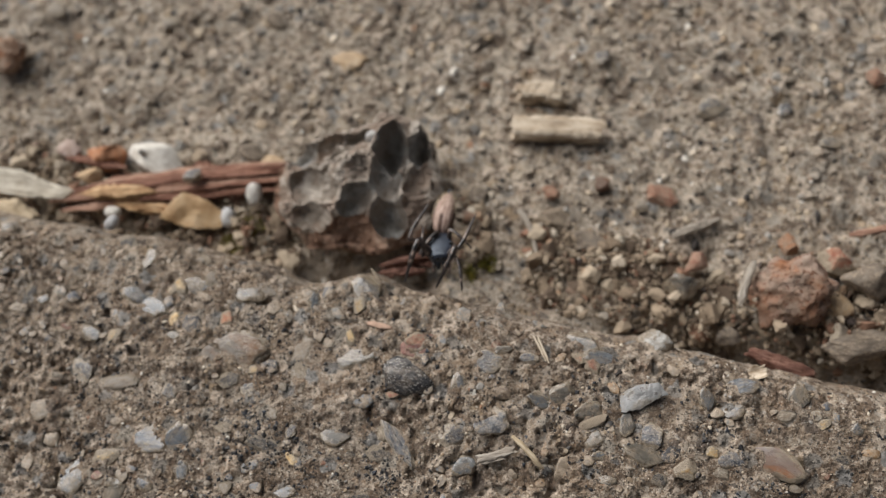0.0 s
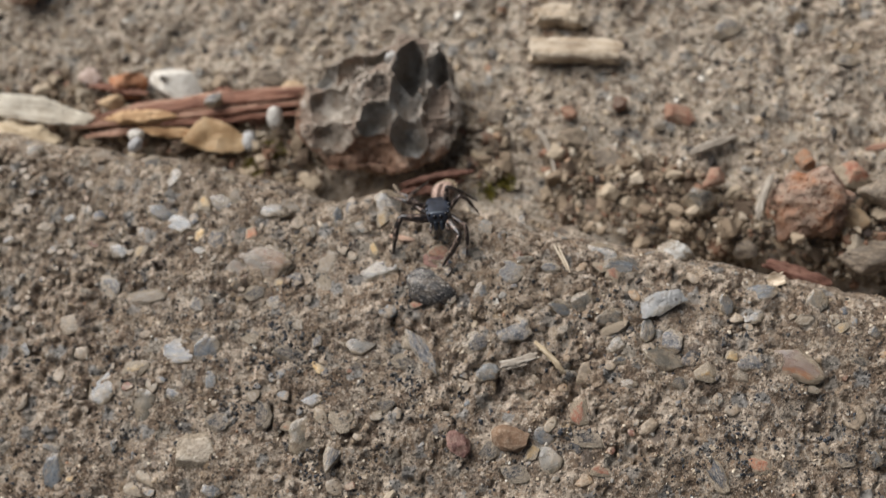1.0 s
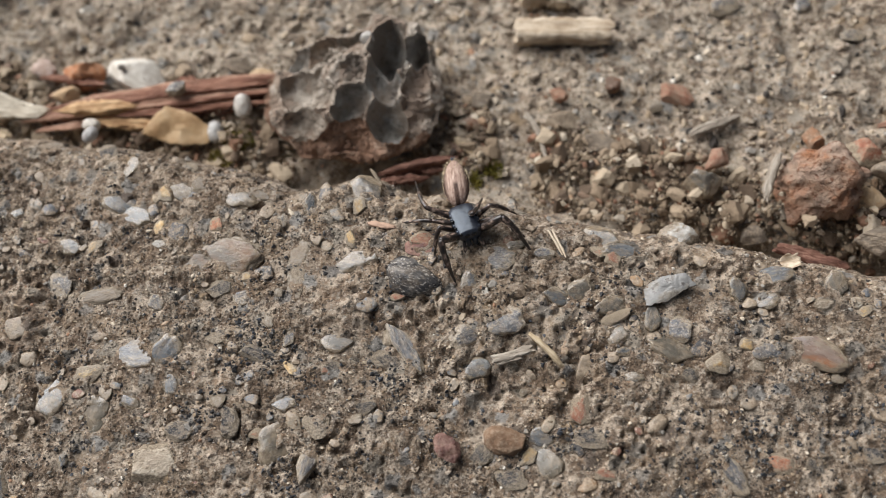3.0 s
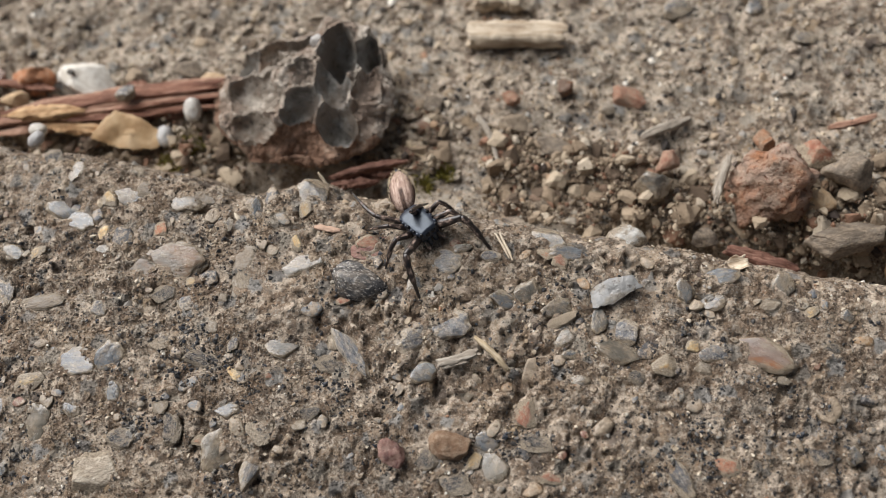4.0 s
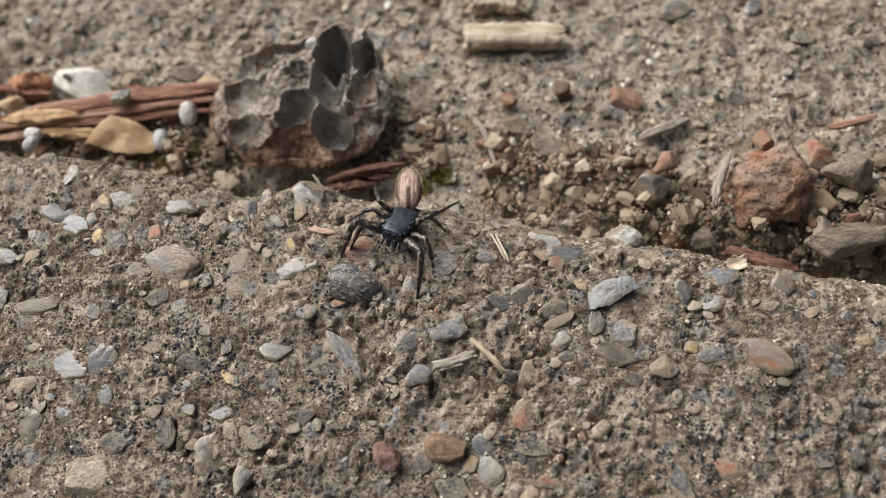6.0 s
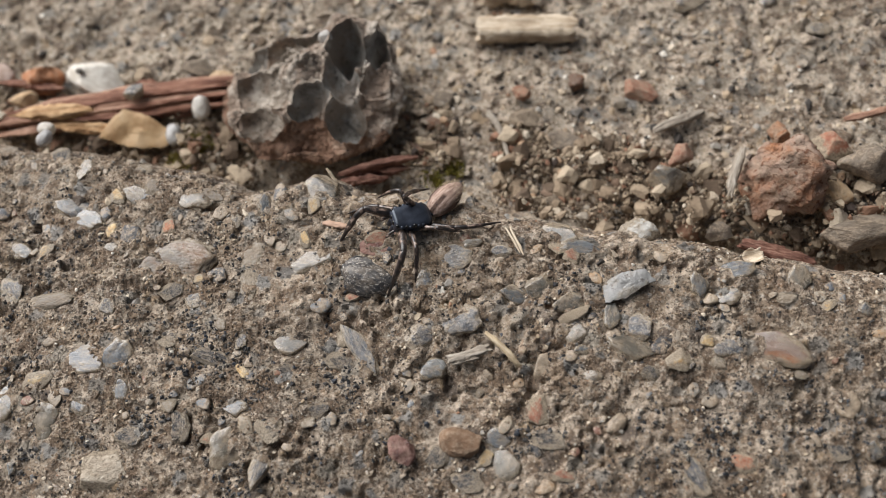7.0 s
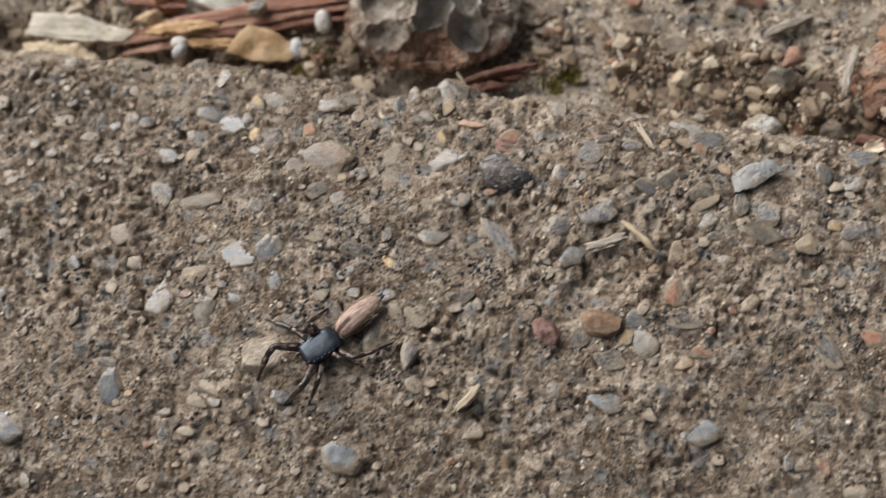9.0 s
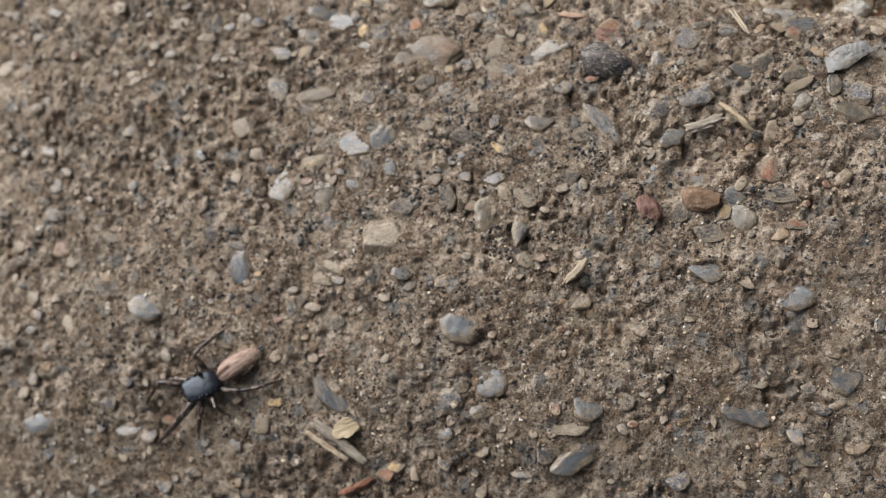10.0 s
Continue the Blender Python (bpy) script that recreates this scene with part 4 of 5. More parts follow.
for x, y, ln, wd, mt, lb in ((13.7, 18.8, 2.2, 1.9, M_SLATE, "slate-grey pebble set in the ground"), (18.3, 18.6, 1.5, 1.4, M_BLUE, "blue-grey pebble set in the ground"),
                             (11.2, 15.9, 1.5, 1.1, M_BLUE, "blue-grey pebble set in the ground"), (-10.8, 22.7, 2.8, 2.0, M_LOOSETAN, "beige pebble set in the ground"),
                             (-24.2, 25.7, 1.8, 1.7, M_WHITE, "whitish pebble set in the ground"), (-33.0, 27.0, 1.7, 2.0, M_WHITE, "whitish pebble set in the ground"),
                             (-16.4, 26.1, 2.1, 1.7, M_GREYST, "grey pebble set in the ground"), (21.0, 16.0, 2.0, 1.4, M_SLATE, "slate-grey pebble set in the ground"),
                             (6.5, 22.5, 1.7, 1.3, M_SLATE, "slate-grey pebble set in the ground"), (-2.0, 24.5, 1.8, 1.4, M_GREYST, "grey pebble set in the ground"),
                             (-17.0, 15.2, 2.4, 1.6, M_GREYST, "beige stone behind the bark strip"), (-15.4, 14.6, 2.0, 1.6, M_LOOSETAN, "tan stone beside the husk"),
                             (3.4, 10.6, 2.3, 1.6, M_GREYST, "beige crumb of stone"), (5.6, 9.2, 2.7, 1.6, M_GREYST, "greyish crumb of stone"),
                             (-2.2, 10.8, 1.6, 1.2, M_RUST, "reddish-brown crumb beside the husk"), (-3.0, 9.0, 1.5, 1.3, M_RUST, "brown crumb beside the husk"),
                             (-1.7, 12.2, 1.8, 1.4, M_GREYST, "beige crumb of stone"), (2.9, 6.2, 1.4, 1.0, M_RED, "reddish chip in the joint"),
                             (4.8, 5.3, 1.7, 1.3, M_GREYST, "beige pebble in the joint"), (6.5, 4.6, 1.4, 1.2, M_DARK, "dark chip in the joint")):
    rest("pebble", x, y, ln * 0.9, wd * 0.9, 0.5 * wd, random.uniform(-20, 20), random.choice(BLOCK + ROUND), mt, lb, "pebble", lift=-0.12 * wd)

# dark hole of the white stone: a black lump in place of its shade
hole = pebble_mesh("hole", 97, 0, 0.15)
hole.materials.append(M_DARK)
ws = [o for o in scene.objects if o.name.startswith("stone") and o.get("label", "").startswith("white stone")][0]
ob = new("hole", hole)
ob.parent = ws
ob.matrix_basis = Matrix.LocRotScale((-0.28, 0.02, 0.82), None, (0.12, 0.15, 0.12))


# ---- sticks, straws, slivers ----
def sliver_mesh(name, ln, wd, th, seed, taper=0.5, jag=0.45, bend=0.0, grooves=0.3, around=20, along=48, wave=0.12, ribs=1.0):
    """A split piece of wood along x, in mm: uneven oblong section, grooves along the fibre, torn ends."""
    rng = np.random.default_rng(seed)
    u = np.linspace(-1, 1, along)
    a = np.linspace(0, 2 * math.pi, around, endpoint=False)
    U, A = np.meshgrid(u, a, indexing="ij")
    sq = (np.abs(np.cos(A)) ** 7 + np.abs(np.sin(A)) ** 7) ** (-1 / 7)
    prof = 1 - (1 - taper) * np.clip(np.abs(U) - 0.55, 0, 1) / 0.45
    fib = 1 + grooves * vnoise(np.stack([U.ravel() * 2.0 + seed, np.cos(A).ravel() * 3.1 * ribs, np.sin(A).ravel() * 3.1], 1), seed).reshape(U.shape)
    fib = fib + 0.6 * grooves * vnoise(np.stack([U.ravel() * 9.0 + seed, np.cos(A).ravel() * 6.3 * ribs, np.sin(A).ravel() * 6.3], 1), seed + 1).reshape(U.shape)
    x = U * ln / 2 + np.sign(U) * (np.abs(U) > 0.9) * jag * wd * vnoise(np.stack([np.cos(A).ravel() * 2.6, np.sin(A).ravel() * 2.6, np.sign(U).ravel()], 1), seed + 3).reshape(U.shape)
    y = np.cos(A) * sq * wd / 2 * prof * fib + wave * wd * np.sin(2.3 * U + seed)
    z = np.sin(A) * sq * th / 2 * prof * fib + bend * (1 - U**2)
    v = np.stack([x, y, z], -1).reshape(-1, 3)
    i, j = np.meshgrid(np.arange(along - 1), np.arange(around), indexing="ij")
    q = np.stack([i * around + j, i * around + (j + 1) % around, (i + 1) * around + (j + 1) % around, (i + 1) * around + j], -1).reshape(-1, 4)
    n = len(v)
    v = np.concatenate([v, [v[:around].mean(0) + (0.05 * wd, 0, 0), v[-around:].mean(0) - (0.05 * wd, 0, 0)]])
    bm = bmesh.new()
    vs = [bm.verts.new(c * MM) for c in v]
    for f in q:
        bm.faces.new([vs[k] for k in f[::-1]]).smooth = True
    for k in range(around):
        bm.faces.new([vs[n], vs[k], vs[(k + 1) % around]])
        e = n - around
        bm.faces.new([vs[n + 1], vs[e + (k + 1) % around], vs[e + k]])
    bmesh.ops.recalc_face_normals(bm, faces=bm.faces)
    return bm


def stick(name, a, b, wd, th, material, label, seed, category="stick", taper=0.5, bend=0.0, **more):
    """A stick from a to b, each (x, y, z) in mm."""
    a, b = Vector(a), Vector(b)
    d = b - a
    m = Matrix.Translation((a + b) / 2 * MM) @ d.to_track_quat("X", "Z").to_matrix().to_4x4()
    return thing(name, sliver_mesh(name, d.length, wd, th, seed, taper, bend=bend, **more), material, label, category, m)


def g(x, y, h):
    return (x, y, GROUND + h)


def s_(x, y, h):
    return (x, y, float(slab_top(x, y, False)) + h)


bark = empty("bark_strip", "split reddish-brown bark strip lying along the joint", "bark", Matrix.Translation((-20.5 * MM, 12.7 * MM, (GROUND + 0.9) * MM)))
for k, (dx, dy, dz, ln, wd, turn) in enumerate(((-0.9, 0.05, -0.3, 16.0, 1.75, 6), (0.6, 0.85, 0.15, 11.5, 0.5, 6.5), (-0.4, 0.35, 0.3, 14.0, 0.7, 7.5), (-1.8, -0.35, 0.2, 15.5, 0.55, 6.5), (0.9, -0.8, 0.05, 11.0, 0.45, 5),
                                                (-3.6, -1.0, -0.1, 10.0, 0.6, 8), (1.6, 0.3, 0.35, 9.0, 0.3, 5), (-2.6, 0.75, 0.1, 9.0, 0.35, 9), (2.4, -0.35, 0.3, 7.5, 0.3, 6), (-4.2, 0.1, 0.25, 8.5, 0.35, 7))):
    p_ = part("strand", sliver_mesh("strand", ln, wd, 0.5 if k == 0 else 0.3, 30 + k, 0.25, grooves=0.55 if k == 0 else 0.5, jag=0.8, around=64 if k == 0 else 20, along=80, wave=0.06, ribs=4.0 if k == 0 else 1.0),
              M_PALEBARK if k in (1, 3, 5, 7) else M_REDWOOD, bark)
    p_.matrix_basis = at(dx, dy + 0.05 * dx, dz, turn)
stick("wood_sliver", g(-27.4, 11.5, 1.9), g(-22.6, 11.75, 2.0), 0.75, 0.4, M_SLIVER, "yellow-brown wood sliver on the bark strip", 41, "wood sliver", 0.2, grooves=0.5, jag=0.8, wave=0.05)
stick("wood_sliver", g(-25.1, 11.0, 1.5), g(-21.2, 10.7, 1.3), 0.6, 0.4, M_SLIVER, "short yellow-brown wood sliver beside the tan chip", 42, "wood sliver", 0.2, grooves=0.5, jag=0.8, wave=0.05)
stick("bark_shred", g(-29.5, 14.6, 0.9), g(-25.2, 13.9, 1.2), 0.5, 0.35, M_REDWOOD, "torn red-brown bark shred beside the strip", 141, "bark", 0.3, grooves=0.6, jag=0.9)
stick("bark_shred", g(-20.6, 14.3, 0.7), g(-17.4, 13.7, 0.8), 0.45, 0.35, M_REDWOOD, "short red-brown bark shred behind the strip", 142, "bark", 0.3, grooves=0.6, jag=0.9)
stick("wood_chip", g(-35.4, 11.2, 1.5), g(-31.2, 9.9, 1.3), 1.6, 0.7, M_STRAW, "pale yellowish wood chip at the slab's edge", 44, "wood chip", 0.6)
stick("wood_chip", g(0.7, 17.0, 0.8), g(6.5, 16.7, 0.8), 1.5, 1.1, M_CREAM, "cream-coloured bark chip lying on the ground", 45, "wood chip", 0.95, grooves=0.16, jag=0.3, wave=0.03)
stick("stone_sliver", g(1.0, 19.8, 0.5), g(4.1, 19.7, 0.5), 1.3, 1.0, M_CREAM, "pale grey oblong chip on the ground", 46, "chip", 0.7)
stick("straw", g(10.7, 9.2, 0.9), g(13.6, 10.6, 0.7), 0.5, 0.4, M_GREYWOOD, "brownish straw piece on the grit", 47, "straw")
stick("straw", g(15.1, 7.1, 2.3), g(14.2, 4.4, 2.0), 0.5, 0.35, M_GREYWOOD, "pale straw leaning in the grit", 48, "straw")
stick("straw", g(-3.1, 9.6, 0.35), g(-0.6, 7.9, 0.3), 0.5, 0.35, M_STRAW, "pale straw piece on the ground", 49, "straw", 0.9)
stick("rootlet", g(1.9, 9.9, 0.6), g(2.5, 7.0, 0.5), 0.22, 0.2, M_GREYWOOD, "thin pale rootlet on the ground", 50, "rootlet")
stick("rootlet", g(1.2, 11.2, 0.7), g(2.05, 9.3, 0.6), 0.35, 0.25, M_GREYWOOD, "forked end of a pale rootlet", 51, "rootlet")
stick("twig", g(-7.4, 6.9, 1.5), g(-3.1, 7.8, 1.6), 0.45, 0.4, M_DARKBARK, "dark red-brown twig beside the husk", 52, "twig", 0.4, grooves=0.5, jag=0.8)
stick("twig", g(-6.9, 7.2, 1.1), g(-3.6, 7.3, 1.2), 0.6, 0.4, M_DARKBARK, "rough dark bark shred beside the husk", 152, "twig", 0.3, grooves=0.6, jag=0.9)
stick("twig", g(-7.6, 6.4, 1.2), g(-4.8, 6.7, 1.3), 0.5, 0.4, M_DARKBARK, "short red-brown bark bit beside the twig", 53, "twig", 0.3, grooves=0.6, jag=0.9)
stick("twig", g(14.6, 1.6, 1.6), g(18.2, 0.5, 1.5), 0.8, 0.6, M_DARKBARK, "red-brown bark bit under the slab's edge", 54, "twig")
stick("twig", g(21.3, 9.3, 1.2), g(24.0, 9.9, 1.3), 0.4, 0.3, M_PALEBARK, "thin reddish twig on the far ground", 55, "twig")
stick("straw", s_(-0.85, -5.55, 0.35), s_(1.15, -5.05, 0.3), 0.42, 0.22, M_GREYWOOD, "short split pale straw on the slab", 56, "straw", 0.8)
stick("straw", s_(-0.7, -5.75, 0.3), s_(0.6, -5.5, 0.3), 0.2, 0.18, M_GREYWOOD, "thin fibre beside the split straw", 57, "straw", 0.6)
stick("straw", s_(1.0, -4.35, 0.5), s_(2.55, -5.95, 0.3), 0.28, 0.24, M_STRAW, "thin cream straw on the slab", 58, "straw", 0.6, bend=0.15)
stick("straw", s_(-22.0, -20.2, 0.4), s_(-19.2, -22.3, 0.4), 0.5, 0.35, M_GREYWOOD, "pale brown straw pair on the slab", 59, "straw", 0.8)
stick("straw", s_(-22.5, -20.7, 0.35), s_(-20.2, -22.2, 0.3), 0.3, 0.25, M_CREAM, "thin pale straw beside the thicker one", 60, "straw", 0.7)
stick("bark_chip", s_(-7.6, -13.4, 0.25), s_(-6.5, -12.3, 0.25), 0.4, 0.25, M_RED, "small orange-red wood splinter on the slab", 61, "splinter", 0.5)
stick("bark_chip", s_(-20.9, -24.0, 0.2), s_(-18.9, -23.3, 0.25), 0.35, 0.25, M_REDWOOD, "dark brown splinter on the slab", 62, "splinter", 0.5)
stick("straw", s_(2.3, 1.3, 0.12), s_(2.9, -0.3, 0.15), 0.13, 0.1, M_CREAM, "hair-thin dry grass fibre on the slab", 63, "straw", 0.5)
stick("straw", s_(2.1, 1.25, 0.12), s_(2.75, -0.2, 0.15), 0.1, 0.1, M_CREAM, "hair-thin dry grass fibre on the slab", 64, "straw", 0.5)
stick("straw", (-7.4, 5.35, -0.75), (-6.75, 4.45, -1.35), 0.16, 0.12, M_CREAM, "short pale spike standing at the slab's edge", 65, "straw", 0.5)
stick("bark_chip", s_(-7.3, 1.8, 0.15), s_(-5.9, 1.6, 0.15), 0.3, 0.15, M_RUST, "thin rust-brown bark shred on the slab", 66, "splinter", 0.4)
embed([(5.2, -3.4, 1.3, 0.5, 25)], ANGULAR[2:3], M_CREAM, "flake", 0.5, -0.3, label="cream wood flake")


def flake_mesh(name, ln, wd, th, seed, curl=0.4, torn=0.45):
    """A thin curled piece with a torn outline, in mm."""
    bm = bmesh.new()
    n, rings = 36, 7
    rim = 1 + torn * vnoise(np.stack([np.cos(np.linspace(0, 6.2832, n, False)) * 2.4 + seed, np.sin(np.linspace(0, 6.2832, n, False)) * 2.4, np.zeros(n)], 1), seed)
    sides = []
    for side in (1, -1):
        rows = []
        for r in range(rings + 1):
            row = []
            for k in range(n):
                a = 2 * math.pi * k / n
                sq = (abs(math.cos(a)) ** 3 + abs(math.sin(a)) ** 3) ** (-1 / 3)
                q = r / rings * rim[k] * sq
                x, y = q * math.cos(a) * ln / 2, q * math.sin(a) * wd / 2
                z = curl * ((2 * y / wd) ** 2 + 0.4 * math.sin(2.2 * x / ln * 2)) + 0.08 * float(vnoise([[x * 1.5, y * 1.5, seed]], 3)[0]) + side * th / 2 * (1 - 0.5 * (r / rings) ** 4)
                row.append(bm.verts.new((x * MM, y * MM, z * MM)) if r or not k else row[0])
            rows.append(row)
        for r in range(rings):
            for k in range(n):
                quad = [rows[r][k], rows[r + 1][k], rows[r + 1][(k + 1) % n], rows[r][(k + 1) % n]]
                quad = list(dict.fromkeys(quad))
                bm.faces.new(quad if side > 0 else quad[::-1]).smooth = True
        sides.append(rows[-1])
    for k in range(n):
        bm.faces.new((sides[0][k], sides[1][k], sides[1][(k + 1) % n], sides[0][(k + 1) % n]))
    bmesh.ops.recalc_face_normals(bm, faces=bm.faces)
    return bm


def chip_mesh(corners, th, seed):
    """A thin broken plate in mm: straight torn sides between its corners, slightly warped and rough."""
    rng = np.random.default_rng(seed)
    rim = []
    for (x0, y0), (x1, y1) in zip(corners, corners[1:] + corners[:1]):
        for u in np.linspace(0, 1, 7)[:-1]:
            rim.append((x0 + (x1 - x0) * u + rng.normal(0, 0.035), y0 + (y1 - y0) * u + rng.normal(0, 0.035)))
    rim = np.array(rim)
    mid, n, rings = rim.mean(0), len(rim), 7
    bm = bmesh.new()
    edge = []
    for side in (1, -1):
        rows = []
        for r in range(1, rings + 1):
            q = mid + (rim - mid) * (r / rings)
            z = 0.16 * fbm(flat(q[:, 0], q[:, 1]) + seed, 1.3, 3, seed) + side * th / 2 * (1 - 0.35 * (r / rings) ** 6)
            rows.append([bm.verts.new((a * MM, b * MM, c * MM)) for (a, b), c in zip(q, z)])
        hub = bm.verts.new((mid[0] * MM, mid[1] * MM, side * th / 2 * MM))
        for k in range(n):
            m = (k + 1) % n
            bm.faces.new((hub, rows[0][k], rows[0][m])).smooth = True
            for a, b in zip(rows, rows[1:]):
                bm.faces.new((a[k], b[k], b[m], a[m])).smooth = True
        edge.append(rows[-1])
    for k in range(n):
        bm.faces.new((edge[0][k], edge[1][k], edge[1][(k + 1) % n], edge[0][(k + 1) % n]))
        for row in edge:
            bm.edges.get((row[k], row[(k + 1) % n])).smooth = False
    bmesh.ops.recalc_face_normals(bm, faces=bm.faces)
    return bm


thing("wood_chip", chip_mesh([(-2.3, -0.7), (-1.0, 1.1), (0.6, 0.75), (2.3, -0.2), (1.7, -1.0), (-0.4, -1.2)], 0.4, 3), M_LEAF,
      "broken tan-brown wood chip leaning on the bark strip", "wood chip", at(-19.9, 10.7, GROUND + 1.25, -4, 24, 8))
thing("wood_chip", chip_mesh([(-3.6, 0.9), (-0.5, 0.95), (1.8, 0.35), (3.2, 0.1), (2.6, -0.55), (0.2, -0.75), (-3.8, -0.6)], 0.4, 8), M_BLEACHED,
      "bleached cream wood chip with dark spots", "wood chip", at(-31.6, 12.3, GROUND + 1.5, -6, 12, 4))
thing("leaf_piece", flake_mesh("leaf_piece", 1.5, 1.0, 0.12, 9, 0.12, 0.18), M_STRAW, "small curled tan flake on the slab", "dry leaf", at(-20.2, -20.6, float(slab_top(-20.2, -20.6)) + 0.25, 20, 8, 0))
shard = part("flake", chip_mesh([(-1.25, 0.15), (-1.1, -0.8), (0.0, -0.62), (1.35, 0.1), (0.9, 0.7), (-0.25, 0.62)], 0.2, 27), M_FLINT, slab, "pale angular flint flake")
shard.matrix_basis = at(7.9, -2.0, float(slab_top(7.9, -2.0, False)) + 0.14, 2, 5, -4)
thing("shell_flake", flake_mesh("shell_flake", 1.3, 0.7, 0.15, 12, 0.2), M_CREAM, "small cream flake at the slab's edge", "flake", at(14.3, -0.2, float(slab_top(14.3, -0.2, False)) + 0.15, 15, 6, 0))


me = CRUMBLY[2].copy()
me.materials.append(M_DARKRED)
thing("crumb", me, None, "dark brown crumbly plant bit on the slab", "crumb", at(-3.15, -9.9, float(slab_top(-3.15, -9.9)) + 0.3, 20, 0, 0, (0.7 * MM, 0.85 * MM, 0.42 * MM)))


# ---- white seeds ----
SEED = pebble_mesh("seed", 33, 0, 0.16, 4)


def seed_(x, y, z, ln, wd, turn, tilt, label):
    me = SEED.copy()
    me.materials.append(M_SEED)
    thing("seed", me, None, label, "seed", at(x, y, z, turn, 0, tilt, (ln * MM / 2, wd * MM / 2, wd * MM / 2.2)), "white seeds")


seed_(-16.0, 11.7, GROUND + 1.6, 1.55, 1.15, -84, 20, "milky white seed leaning on the bark strip")
seed_(-17.8, 10.4, GROUND + 0.8, 1.4, 1.1, -83, 10, "milky white seed beside the leaf piece")
seed_(-24.1, 8.6, GROUND + 4.0, 1.1, 0.85, 60, 0, "milky white seed on the slab's edge")
seed_(-24.4, 9.6, GROUND + 3.4, 1.1, 0.9, 0, 0, "small white seed on the slab's edge")


# ---- moss ----
def moss_mesh(n, rad, seed):
    rng = random.Random(seed)
    bm = bmesh.new()
    for _ in range(n):
        a, r = rng.uniform(0, 6.28), rad * math.sqrt(rng.random())
        c = Vector((math.cos(a) * r, math.sin(a) * r * 0.7, 0)) * MM
        tip = c + Vector((rng.gauss(0, 0.25), rng.gauss(0, 0.25), rng.uniform(0.25, 0.7))) * MM
        side = Vector((rng.uniform(-1, 1), rng.uniform(-1, 1), 0)).normalized() * 0.09 * MM
        back_ = Vector((-side.y, side.x, 0)) * 0.6
        q = [bm.verts.new(p) for p in (c - side, c + side, c + back_, tip)]
        for f in ((0, 1, 3), (1, 2, 3), (2, 0, 3)):
            bm.faces.new([q[k] for k in f])
    return bm


for x, y, n, rad, sd in ((-16.4, 10.0, 160, 1.0, 1), (-0.7, 7.5, 70, 0.7, 2), (-17.6, 8.8, 60, 0.8, 3), (-2.2, 7.0, 60, 0.8, 4)):
    thing("moss", moss_mesh(n, rad, sd), M_MOSS, "small yellow-green moss tuft in the joint", "moss", at(x, y, float(ground_top(x, y)) + 0.05), "moss tufts")


